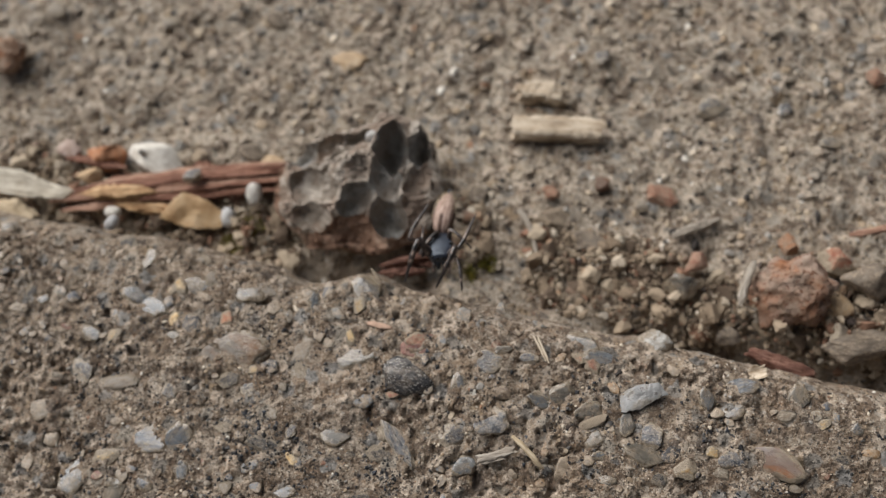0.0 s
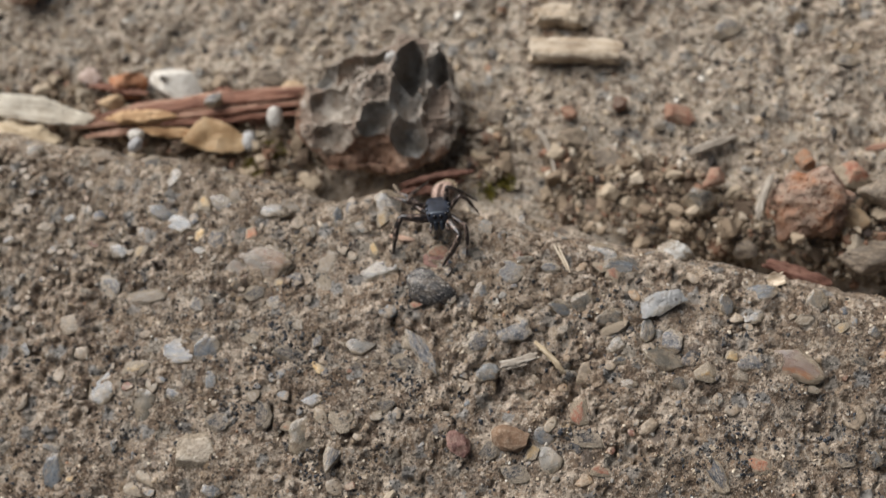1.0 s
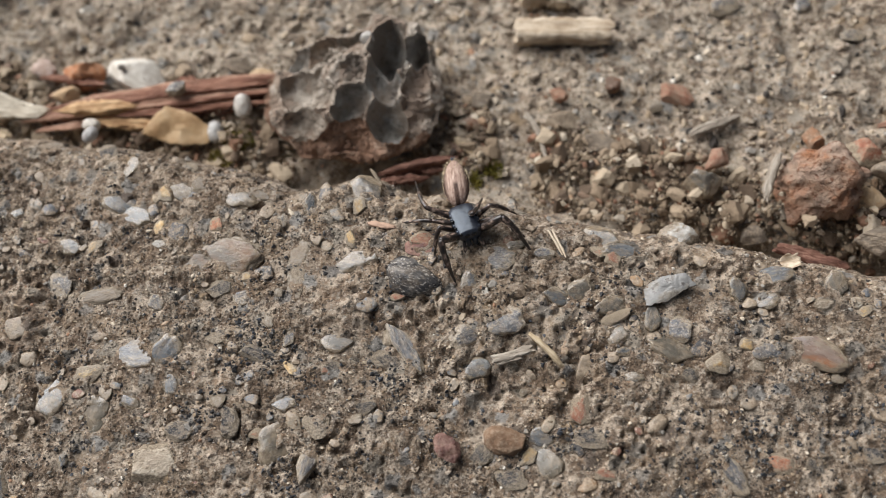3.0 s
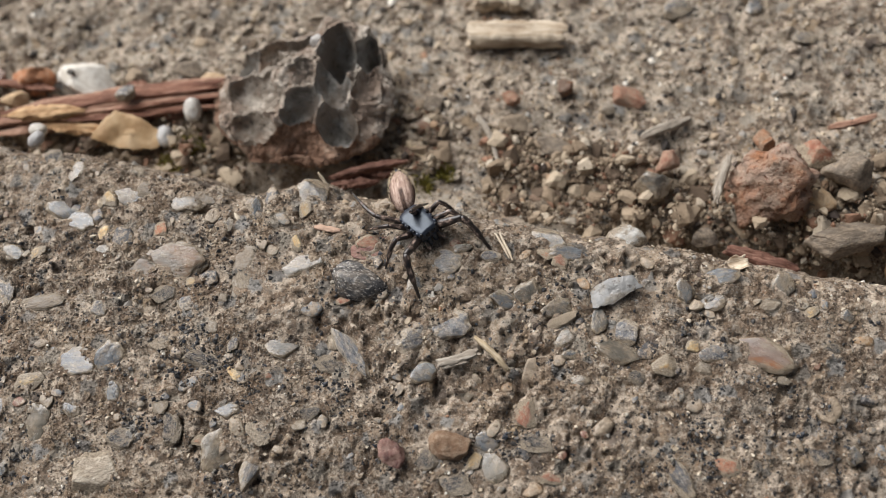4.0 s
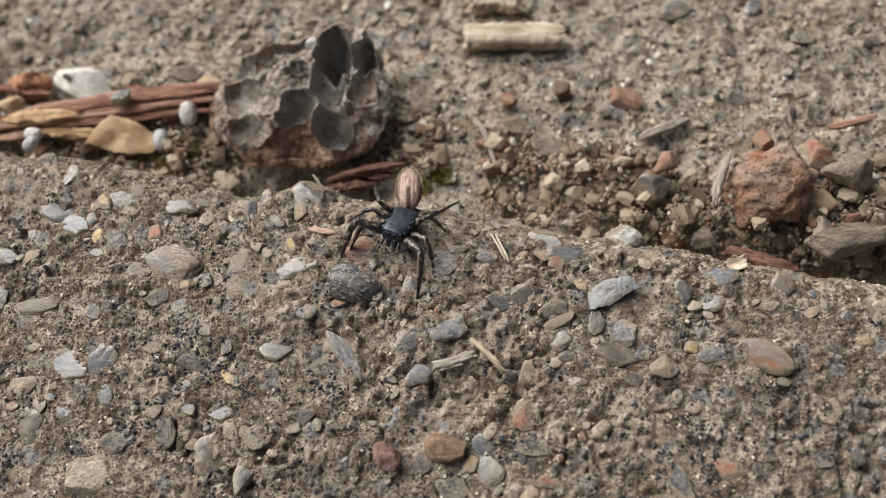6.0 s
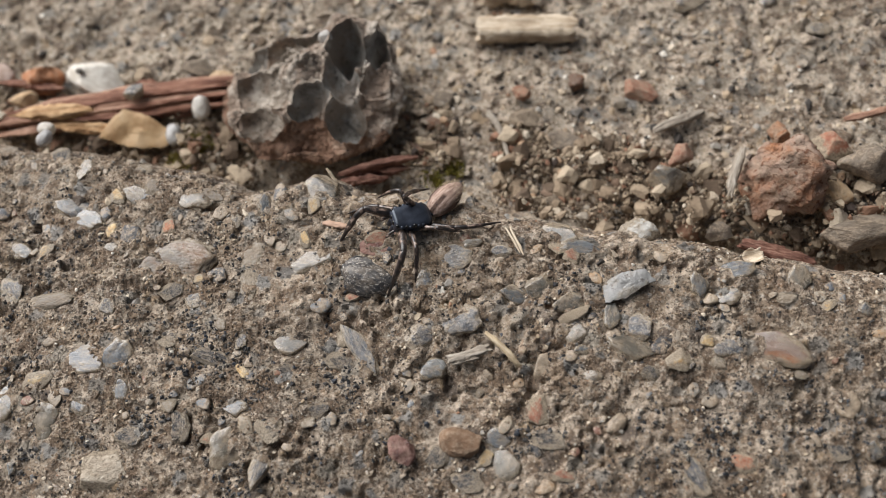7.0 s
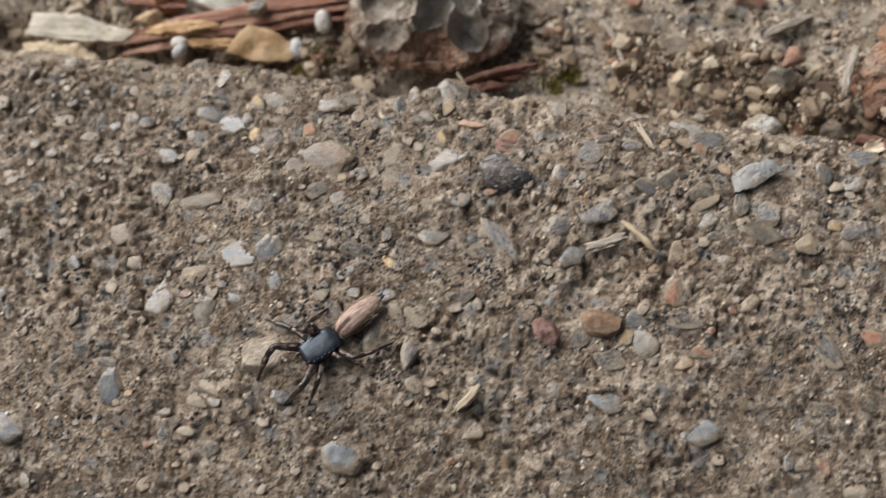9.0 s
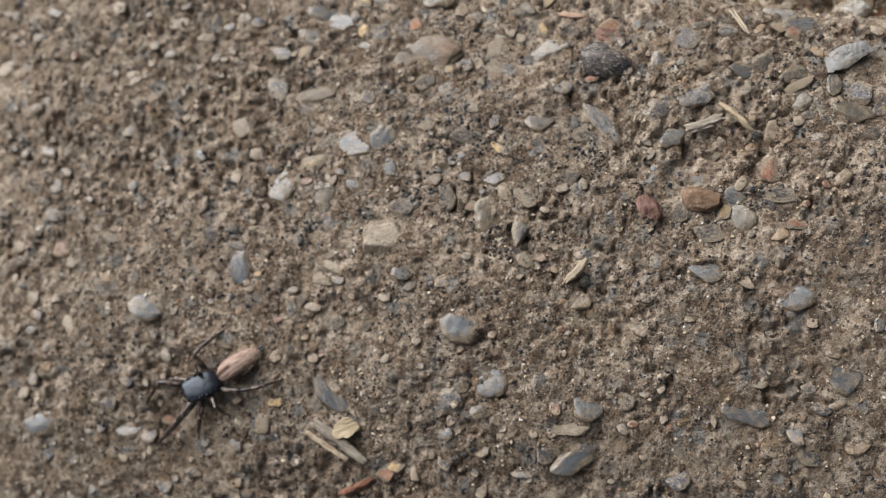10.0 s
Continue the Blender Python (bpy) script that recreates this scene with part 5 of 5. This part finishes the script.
# ---- the hollow husk ----
def husk_thing():
    """A lumpy dried ball; deep smooth cells open on its top, with thin curled lips between them."""
    v, f = BALLS[7]
    c, rad = np.array((-8.7, 12.15, -3.7)), np.array((5.2, 4.6, 2.05))
    v = v * (1 + 0.10 * fbm(v, 0.7, 4, 91)[:, None])
    p = v * rad
    p += 0.22 * fbm(p, 0.9, 4, 95)[:, None] * v
    tuck = 1 - 0.5 * np.clip(-p[:, 2] / rad[2], 0, 1) ** 0.9
    p[:, :2] *= tuck[:, None]
    p[:, 1] *= np.where(p[:, 1] > 0, 0.78 + 0.24 * np.clip((p[:, 0] + 1.2) / 2.2, 0, 1), 1.0)
    p[:, 2] -= 0.35 * np.clip((np.abs(p[:, 0] + 0.3) - 2) / 3, 0, 1) * (p[:, 2] > 0)
    p[:, 2] -= 1.2 * np.clip((-p[:, 1] - 2.1) / 1.8, 0, 1) * np.exp(-(((p[:, 0] + 0.4) / 1.5) ** 2)) * (p[:, 2] > 0)
    lump = np.exp(-(((p[:, 0] + 0.3) / 1.1) ** 2 + ((p[:, 1] - 0.6) / 0.8) ** 2)) * (p[:, 2] > 0)
    p[:, 2] += 0.3 * lump
    p[:, 2] += 1.0 * np.clip((p[:, 1] - 2.2) / 1.6, 0, 1) * np.clip((p[:, 0] - 0.3) / 1.2, 0, 1) * (p[:, 2] > -0.3)
    p[:, 0] *= np.where(p[:, 0] < 0, 1.12, 0.94)
    plain = p.copy()
    # cells: middle, half axes, turn, depth
    cells = ((1.85, 1.75, 0.85, 1.8, -4, 2.6), (3.35, 2.0, 0.95, 1.3, 8, 2.0), (-3.85, 1.45, 1.1, 0.95, 10, 1.6), (-2.3, 1.75, 0.9, 0.95, 0, 1.1), (-0.5, 2.6, 1.3, 0.6, 6, 1.9),
             (-2.85, -0.75, 1.65, 1.35, 10, 1.0), (-0.35, -1.7, 1.3, 1.0, 14, 1.5), (-3.15, -2.8, 1.4, 0.85, -8, 0.9), (1.85, -2.85, 1.05, 1.3, 12, 1.9), (1.45, -0.6, 0.85, 1.6, 18, 1.4), (3.3, -0.3, 0.8, 1.2, 0, 0.5))
    top = np.clip((plain[:, 2] + 1.1) / 0.5, 0, 1)
    cut, which, lip = np.zeros(len(p)), np.full(len(p), -1), np.zeros(len(p))
    warp = 0.42 * np.stack([fbm(plain, 1.5, 2, 111), fbm(plain, 1.5, 2, 117)], 1)
    for k, (cx, cy, rx, ry, turn, depth) in enumerate(cells):
        a, b = plain[:, 0] + warp[:, 0] - cx, plain[:, 1] + warp[:, 1] - cy
        q, w = math.cos(radians(turn)), math.sin(radians(turn))
        d = np.hypot((a * q + b * w) / rx, (b * q - a * w) / ry)
        amount = depth * np.clip(1 - d**2.6, 0, 1) ** 0.75 * top
        which = np.where((amount > cut) & (d < 0.98), k, which)
        cut = np.maximum(cut, amount)
        lip = np.maximum(lip, np.exp(-(((d - 1.05) / 0.1) ** 2)) * top)
    wall = np.exp(-((cut / 0.2) ** 2)) * top
    p[:, 2] -= cut
    p[:, 2] += wall * (0.2 * lip + (0.3 + 0.3 * lump) * fbm(plain, 0.8, 4, 103)) + 0.07 * (1 - wall) * fbm(plain, 0.9, 2, 107)
    p += (0.05 + 0.13 * lump)[:, None] * (which < 0)[:, None] * fbm(plain, 0.25, 2, 105)[:, None] * v
    kind = which[f].max(1)
    mid = plain[f].mean(1)
    kind = np.where((kind < 0) & ((mid[:, 1] < -2.45 - 0.25 * np.abs(mid[:, 0] + 0.4) ** 2) | (mid[:, 1] < -3.5) | ((mid[:, 2] < 0.2) & (mid[:, 1] < -1 - 0.5 * mid[:, 0]))), 99, kind)
    root = empty("seed_husk", "round grey-brown dried husk with hollow cells, lying on the ground", "seed husk", Matrix.Translation(c * MM))
    for k in (-1, *range(len(cells)), 99):
        tri = f[kind == k]
        if not len(tri):
            continue
        used, tri = np.unique(tri, return_inverse=True)
        nm, mt, lb = ("crust", M_HUSK, "rough grey-brown crust") if k < 0 else ("pulp", M_PULP, "dark red-brown fibrous underside") if k == 99 else ("cell", M_CELL if cells[k][5] > 1.35 else M_HUSK, "smooth grey hollow" if cells[k][5] > 1.35 else "")
        part(nm, mesh_of(nm, p[used] * MM, tri.reshape(-1, 3)), mt, root, lb)
    return root


husk_ob = husk_thing()
me = ROUND[2].copy()
me.materials.append(M_SEED)
thing("seed", me, None, "tiny white seed on the hollow husk", "seed", at(-8.1, 14.6, -1.75, 0, 0, 0, (0.46 * MM, 0.44 * MM, 0.42 * MM)), "white seeds")


# ---- the spider ----
def black_shell():
    """Black polished cuticle; its faint bluish sheen is mirrored sky put into the tint."""
    n = Nodes("black_carapace", 0.2, 0.5)
    n.colour(n.ramp(n.noise(1500, 4), [(0.35, (0.012, 0.013, 0.018)), (0.65, (0.03, 0.035, 0.05))]))
    n.bsdf.inputs["IOR"].default_value = 1.58
    n.bsdf.inputs["Specular Tint"].default_value = (0.80, 0.90, 1.0, 1)
    n.rough(n.noise(2600, 3), 0.3, 0.42)
    n.bump(n.noise(1300, 2), 0.04)
    return n.mat


def abdomen_mat():
    """Tan back with a dark forked mark in front, brown flanks; x runs from waist (0) to tip (-1)."""
    n = Nodes("abdomen_hair", 0.65, 0.3)
    hair = n.noise(1000, 4, 0.7, (1.2, 9.0, 9.0))
    tan_ = n.ramp(hair, [(0.3, (0.19, 0.115, 0.085)), (0.5, (0.38, 0.265, 0.21)), (0.7, (0.56, 0.43, 0.355))])
    sep = n.add("ShaderNodeSeparateXYZ")
    n.link(n.scaled(1000.0), sep.inputs[0])
    wid = n.add("ShaderNodeMath")
    wid.operation = "ABSOLUTE"
    n.link(sep.outputs[1], wid.inputs[0])
    flank = n.mapped(wid.outputs[0], 0.40, 0.58)
    dark = n.ramp(hair, [(0.35, (0.03, 0.018, 0.014)), (0.7, (0.15, 0.085, 0.06))])
    col = n.mix(flank, tan_, dark)
    mark = n.mapped(wid.outputs[0], 0.16, 0.08)
    fwd = n.mapped(sep.outputs[0], -1.25, -1.0)
    both = n.add("ShaderNodeMath")
    both.operation = "MULTIPLY"
    n.link(mark, both.inputs[0])
    n.link(fwd, both.inputs[1])
    col = n.mix(both.outputs[0], col, dark)
    tip = n.mapped(sep.outputs[0], -2.7, -2.9)
    n.colour(n.mix(tip, col, (0.02, 0.018, 0.016)))
    n.bump(hair, 0.06)
    return n.mat


def leg_mat():
    n = Nodes("spider_leg", 0.33, 0.5)
    n.bsdf.inputs["Coat Weight"].default_value = 0.15
    n.bsdf.inputs["Coat Roughness"].default_value = 0.2
    band = n.noise(1000, 3, 0.6, (2.6, 4.0, 4.0))
    n.colour(n.ramp(band, [(0.36, (0.008, 0.007, 0.007)), (0.52, (0.03, 0.021, 0.017)), (0.60, (0.11, 0.075, 0.058)), (0.68, (0.30, 0.225, 0.18))]))
    n.bump(n.noise(8000, 3), 0.02)
    return n.mat


M_CARAPACE, M_ABDOMEN, M_LEG = black_shell(), abdomen_mat(), leg_mat()
M_EYE = Nodes("eye", 0.2, 0.4).colour((0.006, 0.006, 0.007)).mat


def lathe(rows, sides=12):
    """A solid along x from rows of x, half width, half height and middle height, in mm."""
    bm = bmesh.new()
    rings = []
    for x, ry, rz, zc in rows:
        rings.append([bm.verts.new((x * MM, math.cos(2 * math.pi * k / sides) * ry * MM, (zc + math.sin(2 * math.pi * k / sides) * rz) * MM)) for k in range(sides)])
    for a, b in zip(rings, rings[1:]):
        for k in range(sides):
            bm.faces.new((a[k], a[(k + 1) % sides], b[(k + 1) % sides], b[k])).smooth = True
    bm.faces.new(rings[0][::-1])
    bm.faces.new(rings[-1])
    bmesh.ops.recalc_face_normals(bm, faces=bm.faces)
    return bm


def carapace_mesh():
    """Flat-topped oblong shield, x forward, steep front, with a row of knobs along its upper edge."""
    bm = bmesh.new()
    rings, n = [], 40
    for x, w, hi, lo in ((-1.2, 0.12, 0.02, -0.12), (-1.14, 0.36, 0.14, -0.22), (-1.02, 0.53, 0.27, -0.3), (-0.86, 0.62, 0.38, -0.34), (-0.5, 0.68, 0.415, -0.36), (-0.1, 0.70, 0.425, -0.36), (0.3, 0.69, 0.43, -0.36),
                         (0.65, 0.65, 0.43, -0.34), (0.94, 0.60, 0.43, -0.32), (1.02, 0.58, 0.425, -0.3), (1.08, 0.55, 0.37, -0.28), (1.14, 0.50, 0.29, -0.24), (1.16, 0.42, 0.2, -0.2), (1.16, 0.2, 0.05, -0.1)):
        ring = []
        for k in range(n):
            a = 2 * math.pi * k / n
            c, s = math.cos(a), math.sin(a)
            y = w * math.copysign(abs(c) ** 0.6, c)
            z = (hi if s > 0 else -lo) * math.copysign(abs(s) ** (0.5 if s > 0 else 0.3), s)
            ring.append(bm.verts.new((0.88 * x * MM, y * MM, z * MM)))
        rings.append(ring)
    for a, b in zip(rings, rings[1:]):
        for k in range(n):
            bm.faces.new((a[k], a[(k + 1) % n], b[(k + 1) % n], b[k])).smooth = True
    bm.faces.new(rings[0][::-1])
    bm.faces.new(rings[-1])
    for x, y, z, r in ((-0.75, 0.55, 0.28, 0.09), (-0.45, 0.62, 0.32, 0.08), (-0.18, 0.65, 0.34, 0.07), (0.3, 0.64, 0.35, 0.07), (0.78, 0.57, 0.34, 0.08), (0.98, 0.22, 0.37, 0.08), (1.02, 0.0, 0.36, 0.07)):
        for sgn in ((1, -1) if y else (1,)):
            made = bmesh.ops.create_icosphere(bm, subdivisions=2, radius=1.5 * r * MM, matrix=Matrix.Translation((0.88 * x * MM, 0.97 * y * sgn * MM, (z - 0.11) * MM)))
            for q in made["verts"]:
                for fc in q.link_faces:
                    fc.smooth = True
    bmesh.ops.recalc_face_normals(bm, faces=bm.faces)
    return bm


def orb(rad, sub=2):
    bm = bmesh.new()
    bmesh.ops.create_icosphere(bm, subdivisions=sub, radius=rad * MM)
    for f in bm.faces:
        f.smooth = True
    return bm


spider = empty("spider", "small black jumping spider with a tan striped abdomen on the slab", "spider")
part("carapace", carapace_mesh(), M_CARAPACE, spider, "glossy flat black carapace")
for x, y, z, r in ((1.08, 0.17, 0.16, 0.15), (1.08, -0.17, 0.16, 0.15), (1.02, 0.46, 0.27, 0.11), (1.02, -0.46, 0.27, 0.11), (0.55, 0.62, 0.34, 0.07), (0.55, -0.62, 0.34, 0.07),
                   (0.06, 0.64, 0.35, 0.10), (0.06, -0.64, 0.35, 0.10)):
    e_ = part("eye", orb(r), M_EYE, spider, "shiny black eye")
    e_.matrix_basis = at(0.88 * x, y, z)
for sgn in (1, -1):
    ch = part("chelicera", lathe([(0, 0.14, 0.16, 0), (0.2, 0.17, 0.17, 0), (0.5, 0.13, 0.13, 0), (0.62, 0.04, 0.04, 0)]), M_CARAPACE, spider)
    ch.matrix_basis = at(0.86, 0.18 * sgn, -0.12, 0, 0, 70)
    pp = part("pedipalp", lathe([(0, 0.07, 0.07, 0), (0.35, 0.08, 0.08, 0.08), (0.7, 0.1, 0.09, 0.05), (0.85, 0.03, 0.03, 0)], 8), M_LEG, spider)
    pp.matrix_basis = at(0.74, 0.36 * sgn, -0.15, 12 * sgn, 0, 35)
part("waist", lathe([(-1.2, 0.1, 0.1, 0), (-0.85, 0.16, 0.14, 0)], 8), M_CARAPACE, spider)
abdomen = part("abdomen", lathe([(-0.02, 0.08, 0.08, 0), (-0.12, 0.28, 0.24, 0.04), (-0.4, 0.5, 0.42, 0.08), (-0.9, 0.66, 0.53, 0.1), (-1.45, 0.69, 0.54, 0.08), (-2.0, 0.58, 0.46, 0.04),
                                 (-2.5, 0.38, 0.31, 0), (-2.85, 0.17, 0.15, -0.02), (-2.98, 0.05, 0.05, -0.02)], 18), M_ABDOMEN, spider, "tan-brown hairy abdomen with dark streaks")
for sgn in (1, -1):
    sp = part("spinneret", lathe([(0, 0.09, 0.08, 0), (-0.2, 0.07, 0.06, 0), (-0.32, 0.03, 0.03, 0)], 8), M_CARAPACE, abdomen)
    sp.matrix_basis = at(-2.83, 0.07 * sgn, -0.02)


def hairs_mesh(n, seed):
    """Short pale hairs that stand off the abdomen."""
    rng = random.Random(seed)
    bm = bmesh.new()
    for _ in range(n):
        u, a = rng.uniform(0.15, 1.0), rng.uniform(-0.4, math.pi + 0.4)
        x = -2.85 * u
        w = 0.69 * math.sin(math.pi * min(u * 0.92 + 0.04, 1)) ** 0.6
        c = Vector((x, math.cos(a) * w, 0.06 + math.sin(a) * w * 0.72))
        way = Vector((-0.9, math.cos(a) * 0.5, math.sin(a) * 0.35)).normalized()
        side = way.cross(Vector((0.2, 0.3, 1))).normalized() * 0.011
        tip = c + way * rng.uniform(0.1, 0.2)
        q = [bm.verts.new(p * MM) for p in (c - side, c + side, c + way.cross(side) * 1.0, tip)]
        for f in ((0, 1, 3), (1, 2, 3), (2, 0, 3)):
            bm.faces.new([q[k] for k in f])
    return bm


tagged(part("hairs", hairs_mesh(300, 4), M_STRAW, abdomen, "fine pale hairs"), kind="stuff")

# each leg: hip on the body, length of thigh and of lower leg, thickness
LEGS = {
    "R1": ((0.58, -0.42, -0.22), 1.75, 2.6, 0.23), "R2": ((0.2, -0.48, -0.24), 1.3, 1.9, 0.17), "R3": ((-0.22, -0.48, -0.24), 1.2, 1.8, 0.15), "R4": ((-0.6, -0.42, -0.24), 1.6, 2.5, 0.16),
    "L1": ((0.58, 0.42, -0.22), 1.75, 2.6, 0.23), "L2": ((0.2, 0.48, -0.24), 1.3, 1.9, 0.17), "L3": ((-0.22, 0.48, -0.24), 1.2, 1.8, 0.15), "L4": ((-0.6, 0.42, -0.24), 1.6, 2.5, 0.16),
}
LEG_PARTS = {}
for key, (hip, thigh, shin, r) in LEGS.items():
    up = part("leg", lathe([(-0.1, 0.6 * r, 0.6 * r, 0), (0.1, 0.95 * r, 0.95 * r, 0), (0.35 * thigh, 1.05 * r, 1.15 * r, 0), (0.75 * thigh, 0.85 * r, 0.9 * r, 0), (thigh, 0.72 * r, 0.72 * r, 0), (thigh + 0.06, 0.4 * r, 0.4 * r, 0)], 10), M_LEG, spider)
    low = part("lower_leg", lathe([(-0.08, 0.45 * r, 0.45 * r, 0), (0.08, 0.8 * r, 0.8 * r, 0.02), (0.2 * shin, 0.75 * r, 0.75 * r, 0.10), (0.28 * shin, 0.62 * r, 0.62 * r, 0.11), (0.36 * shin, 0.78 * r, 0.8 * r, 0.11), (0.55 * shin, 0.62 * r, 0.66 * r, 0.09),
                                       (0.6 * shin, 0.48 * r, 0.48 * r, 0.08), (0.82 * shin, 0.36 * r, 0.36 * r, 0.04), (0.96 * shin, 0.24 * r, 0.24 * r, 0.0), (shin, 0.1 * r, 0.1 * r, 0.0)], 10), M_LEG, up)
    LEG_PARTS[key] = (up, low)

# the spider's way: seconds, place of the carapace in mm, heading, pitch, and the abdomen's turn and lift on it
WAY = [
    (0, -3.41, 6.71, -0.73, -84, 20, -16, 15),
    (0.5, -4.47, 4.59, 0.29, -132, 29, 20, -20),
    (1, -4.50, 3.10, 0.77, -84, 35, -13, -12),
    (1.5, -4.33, 2.50, 0.76, -112, 26, 15, -17),
    (2, -4.51, 2.54, 0.70, -151, 22, 27, -8),
    (2.5, -3.44, 2.05, 0.60, -91, 16, -5, -12),
    (3, -2.19, 1.55, 0.51, -71, 11, -12, 5),
    (4.5, -1.76, 1.68, 0.52, -43, 12, -33, -9),
    (5, -1.70, 1.66, 0.51, -43, 11, -33, -9),
    (5.5, -2.15, 1.63, 0.60, -74, 16, 1, 7),
    (7, -2.65, 1.63, 0.58, -162, 16, 35, -9),
    (7.5, -2.66, 1.73, 0.53, -165, 13, 39, -8),
    (8, -3.38, 0.89, 0.32, -167, 3, 12, 12),
    (8.5, -5.65, -1.54, -0.01, -134, -9, -6, 5),
    (9, -14.45, -10.17, -0.71, -144, 3, 4, 9),
    (9.5, -22.44, -15.11, -1.90, -163, 3, 13, 6),
    (10, -28.27, -18.12, -3.11, -155, 2, 7, 6),
]
# where each foot stands at those times, in mm
FEET = {}
FEET["R1"] = [(-5.3, 4.3), (-7.5, 3.5), (-7.1, 0.6), (-6.1, -0.8), (-9.1, 2.3), (-6.1, -1.0), (-2.7, -1.5), (-1.6, -2.5), (-1.6, -2.5), (-4.1, -1.1), (-6.5, 0.6), (-6.6, 0.5), (-6.5, 0.6), (-9.2, -3.9), (-18.0, -11.7), (-26.4, -15.2), (-32.2, -18.9)]
FEET["R2"] = [(-4.6, 6.0), (-7.1, 5.0), (-8.1, 4.6), (-8.3, 3.4), (-7.6, 3.2), (-6.5, 0.9), (-3.8, -0.1), (-3.7, -0.7), (-3.7, -0.7), (-4.0, -0.2), (-6.1, 2.4), (-6.1, 2.4), (-6.6, 2.5), (-8.5, -1.3), (-17.9, -8.3), (-25.4, -13.9), (-31.5, -18.0)]
FEET["R3"] = [(-4.4, 7.8), (-6.1, 5.3), (-7.5, 4.8), (-6.7, 4.5), (-7.3, 4.2), (-5.8, 3.5), (-5.9, 1.9), (-4.3, 1.7), (-4.3, 1.7), (-5.2, 1.5), (-4.5, 3.2), (-4.4, 3.3), (-4.3, 3.1), (-6.2, 0.5), (-15.7, -9.0), (-23.5, -13.4), (-28.9, -16.6)]
FEET["R4"] = [(-4.1, 9.3), (-4.8, 6.7), (-5.2, 5.3), (-5.6, 4.5), (-4.3, 4.6), (-4.2, 4.1), (-4.9, 4.3), (-5.5, 3.7), (-5.4, 3.7), (-5.4, 3.5), (-1.8, 3.6), (-1.7, 3.5), (-1.4, 3.0), (-4.0, 2.5), (-14.0, -7.9), (-20.7, -12.6), (-26.8, -14.8)]
FEET["L1"] = [(-3.5, 4.0), (-4.4, 2.5), (-4.3, -0.0), (-4.3, -0.8), (-6.0, -0.7), (-1.5, -1.5), (1.2, 0.1), (2.1, 0.1), (2.2, 0.1), (0.3, -1.3), (-3.9, -2.2), (-3.9, -2.1), (-5.3, -2.1), (-6.0, -4.7), (-16.6, -12.9), (-25.1, -16.9), (-31.9, -21.3)]
FEET["L2"] = [(-2.0, 3.8), (-3.2, 2.4), (-2.9, 0.6), (-3.5, -0.2), (-3.5, -0.3), (-1.6, 0.1), (0.9, 0.9), (1.0, 1.2), (1.1, 1.1), (0.2, 0.2), (-2.5, -1.5), (-2.5, -1.5), (-4.3, -2.5), (-5.5, -4.1), (-15.3, -13.0), (-23.1, -17.3), (-29.1, -20.9)]
FEET["L3"] = [(-1.5, 6.4), (-2.0, 3.6), (-2.2, 3.2), (-2.0, 2.7), (-3.0, 0.3), (-1.2, 2.1), (0.5, 2.2), (0.3, 2.0), (0.4, 1.9), (0.0, 1.7), (0.1, 1.1), (0.1, 1.1), (-1.9, -0.0), (-3.3, -1.8), (-12.2, -11.2), (-19.2, -16.6), (-26.9, -19.7)]
FEET["L4"] = [(-1.3, 8.7), (-2.2, 5.2), (-2.3, 4.0), (-1.2, 3.6), (-0.9, 2.4), (-0.9, 2.3), (-1.3, 3.2), (-1.5, 2.9), (-1.5, 2.9), (-0.9, 3.3), (1.9, 1.6), (2.0, 1.6), (1.3, 1.4), (-1.1, -0.2), (-10.7, -9.9), (-19.4, -15.8), (-22.9, -17.7)]


def body_at(x, y, z, heading, pitch):
    return pose(x * MM, y * MM, z * MM, 0, -pitch, heading)


def leg_poses(m, key, foot):
    """Poses of thigh (in the body's space) and lower leg (in the thigh's) that bring the foot to its place."""
    hip, thigh, shin, _ = LEGS[key]
    hip = Vector(hip) * MM
    thigh, shin = thigh * MM, shin * MM
    target = m.inverted() @ Vector(foot)
    d = target - hip
    far = min(max(d.length, abs(shin - thigh) * 1.15), (thigh + shin) * 0.97)
    d = d.normalized()
    up = Vector((0, math.copysign(0.5 if hip.x > -0.5 * MM else 1.2, hip.y), 1)).normalized()  # knees lean outwards
    side = up.cross(d).normalized()
    lift = math.acos(max(-1, min(1, (thigh**2 + far**2 - shin**2) / (2 * thigh * far))))
    x = Matrix.Rotation(-lift, 3, side) @ d
    z = x.cross(side)
    a = Matrix((x, side, z)).transposed().to_4x4()
    a.translation = hip
    rel = a.inverted() @ (hip + d * far) - Vector((thigh, 0, 0))
    b = Matrix.Translation((thigh, 0, 0)) @ Matrix.Rotation(-math.atan2(rel.z, rel.x), 4, "Y")
    return a, b


def motions():
    rows = [(t, body_at(x, y, z, h, p)) for t, x, y, z, h, p, _, _ in WAY]
    walk(spider, rows)
    walk(abdomen, [(t, at(-1.0, 0, 0, turn, 0, lift)) for t, _, _, _, _, _, turn, lift in WAY])
    for key, (up, low) in LEG_PARTS.items():
        pairs = []
        for (t, m), (fx, fy) in zip(rows, FEET[key]):
            foot = (fx * MM, fy * MM, (float(slab_plain(fx, fy)) - 0.05) * MM)
            pairs.append((t, *leg_poses(m, key, foot)))
        walk(up, [(t, a) for t, a, _ in pairs])
        walk(low, [(t, b) for t, _, b in pairs])


motions()
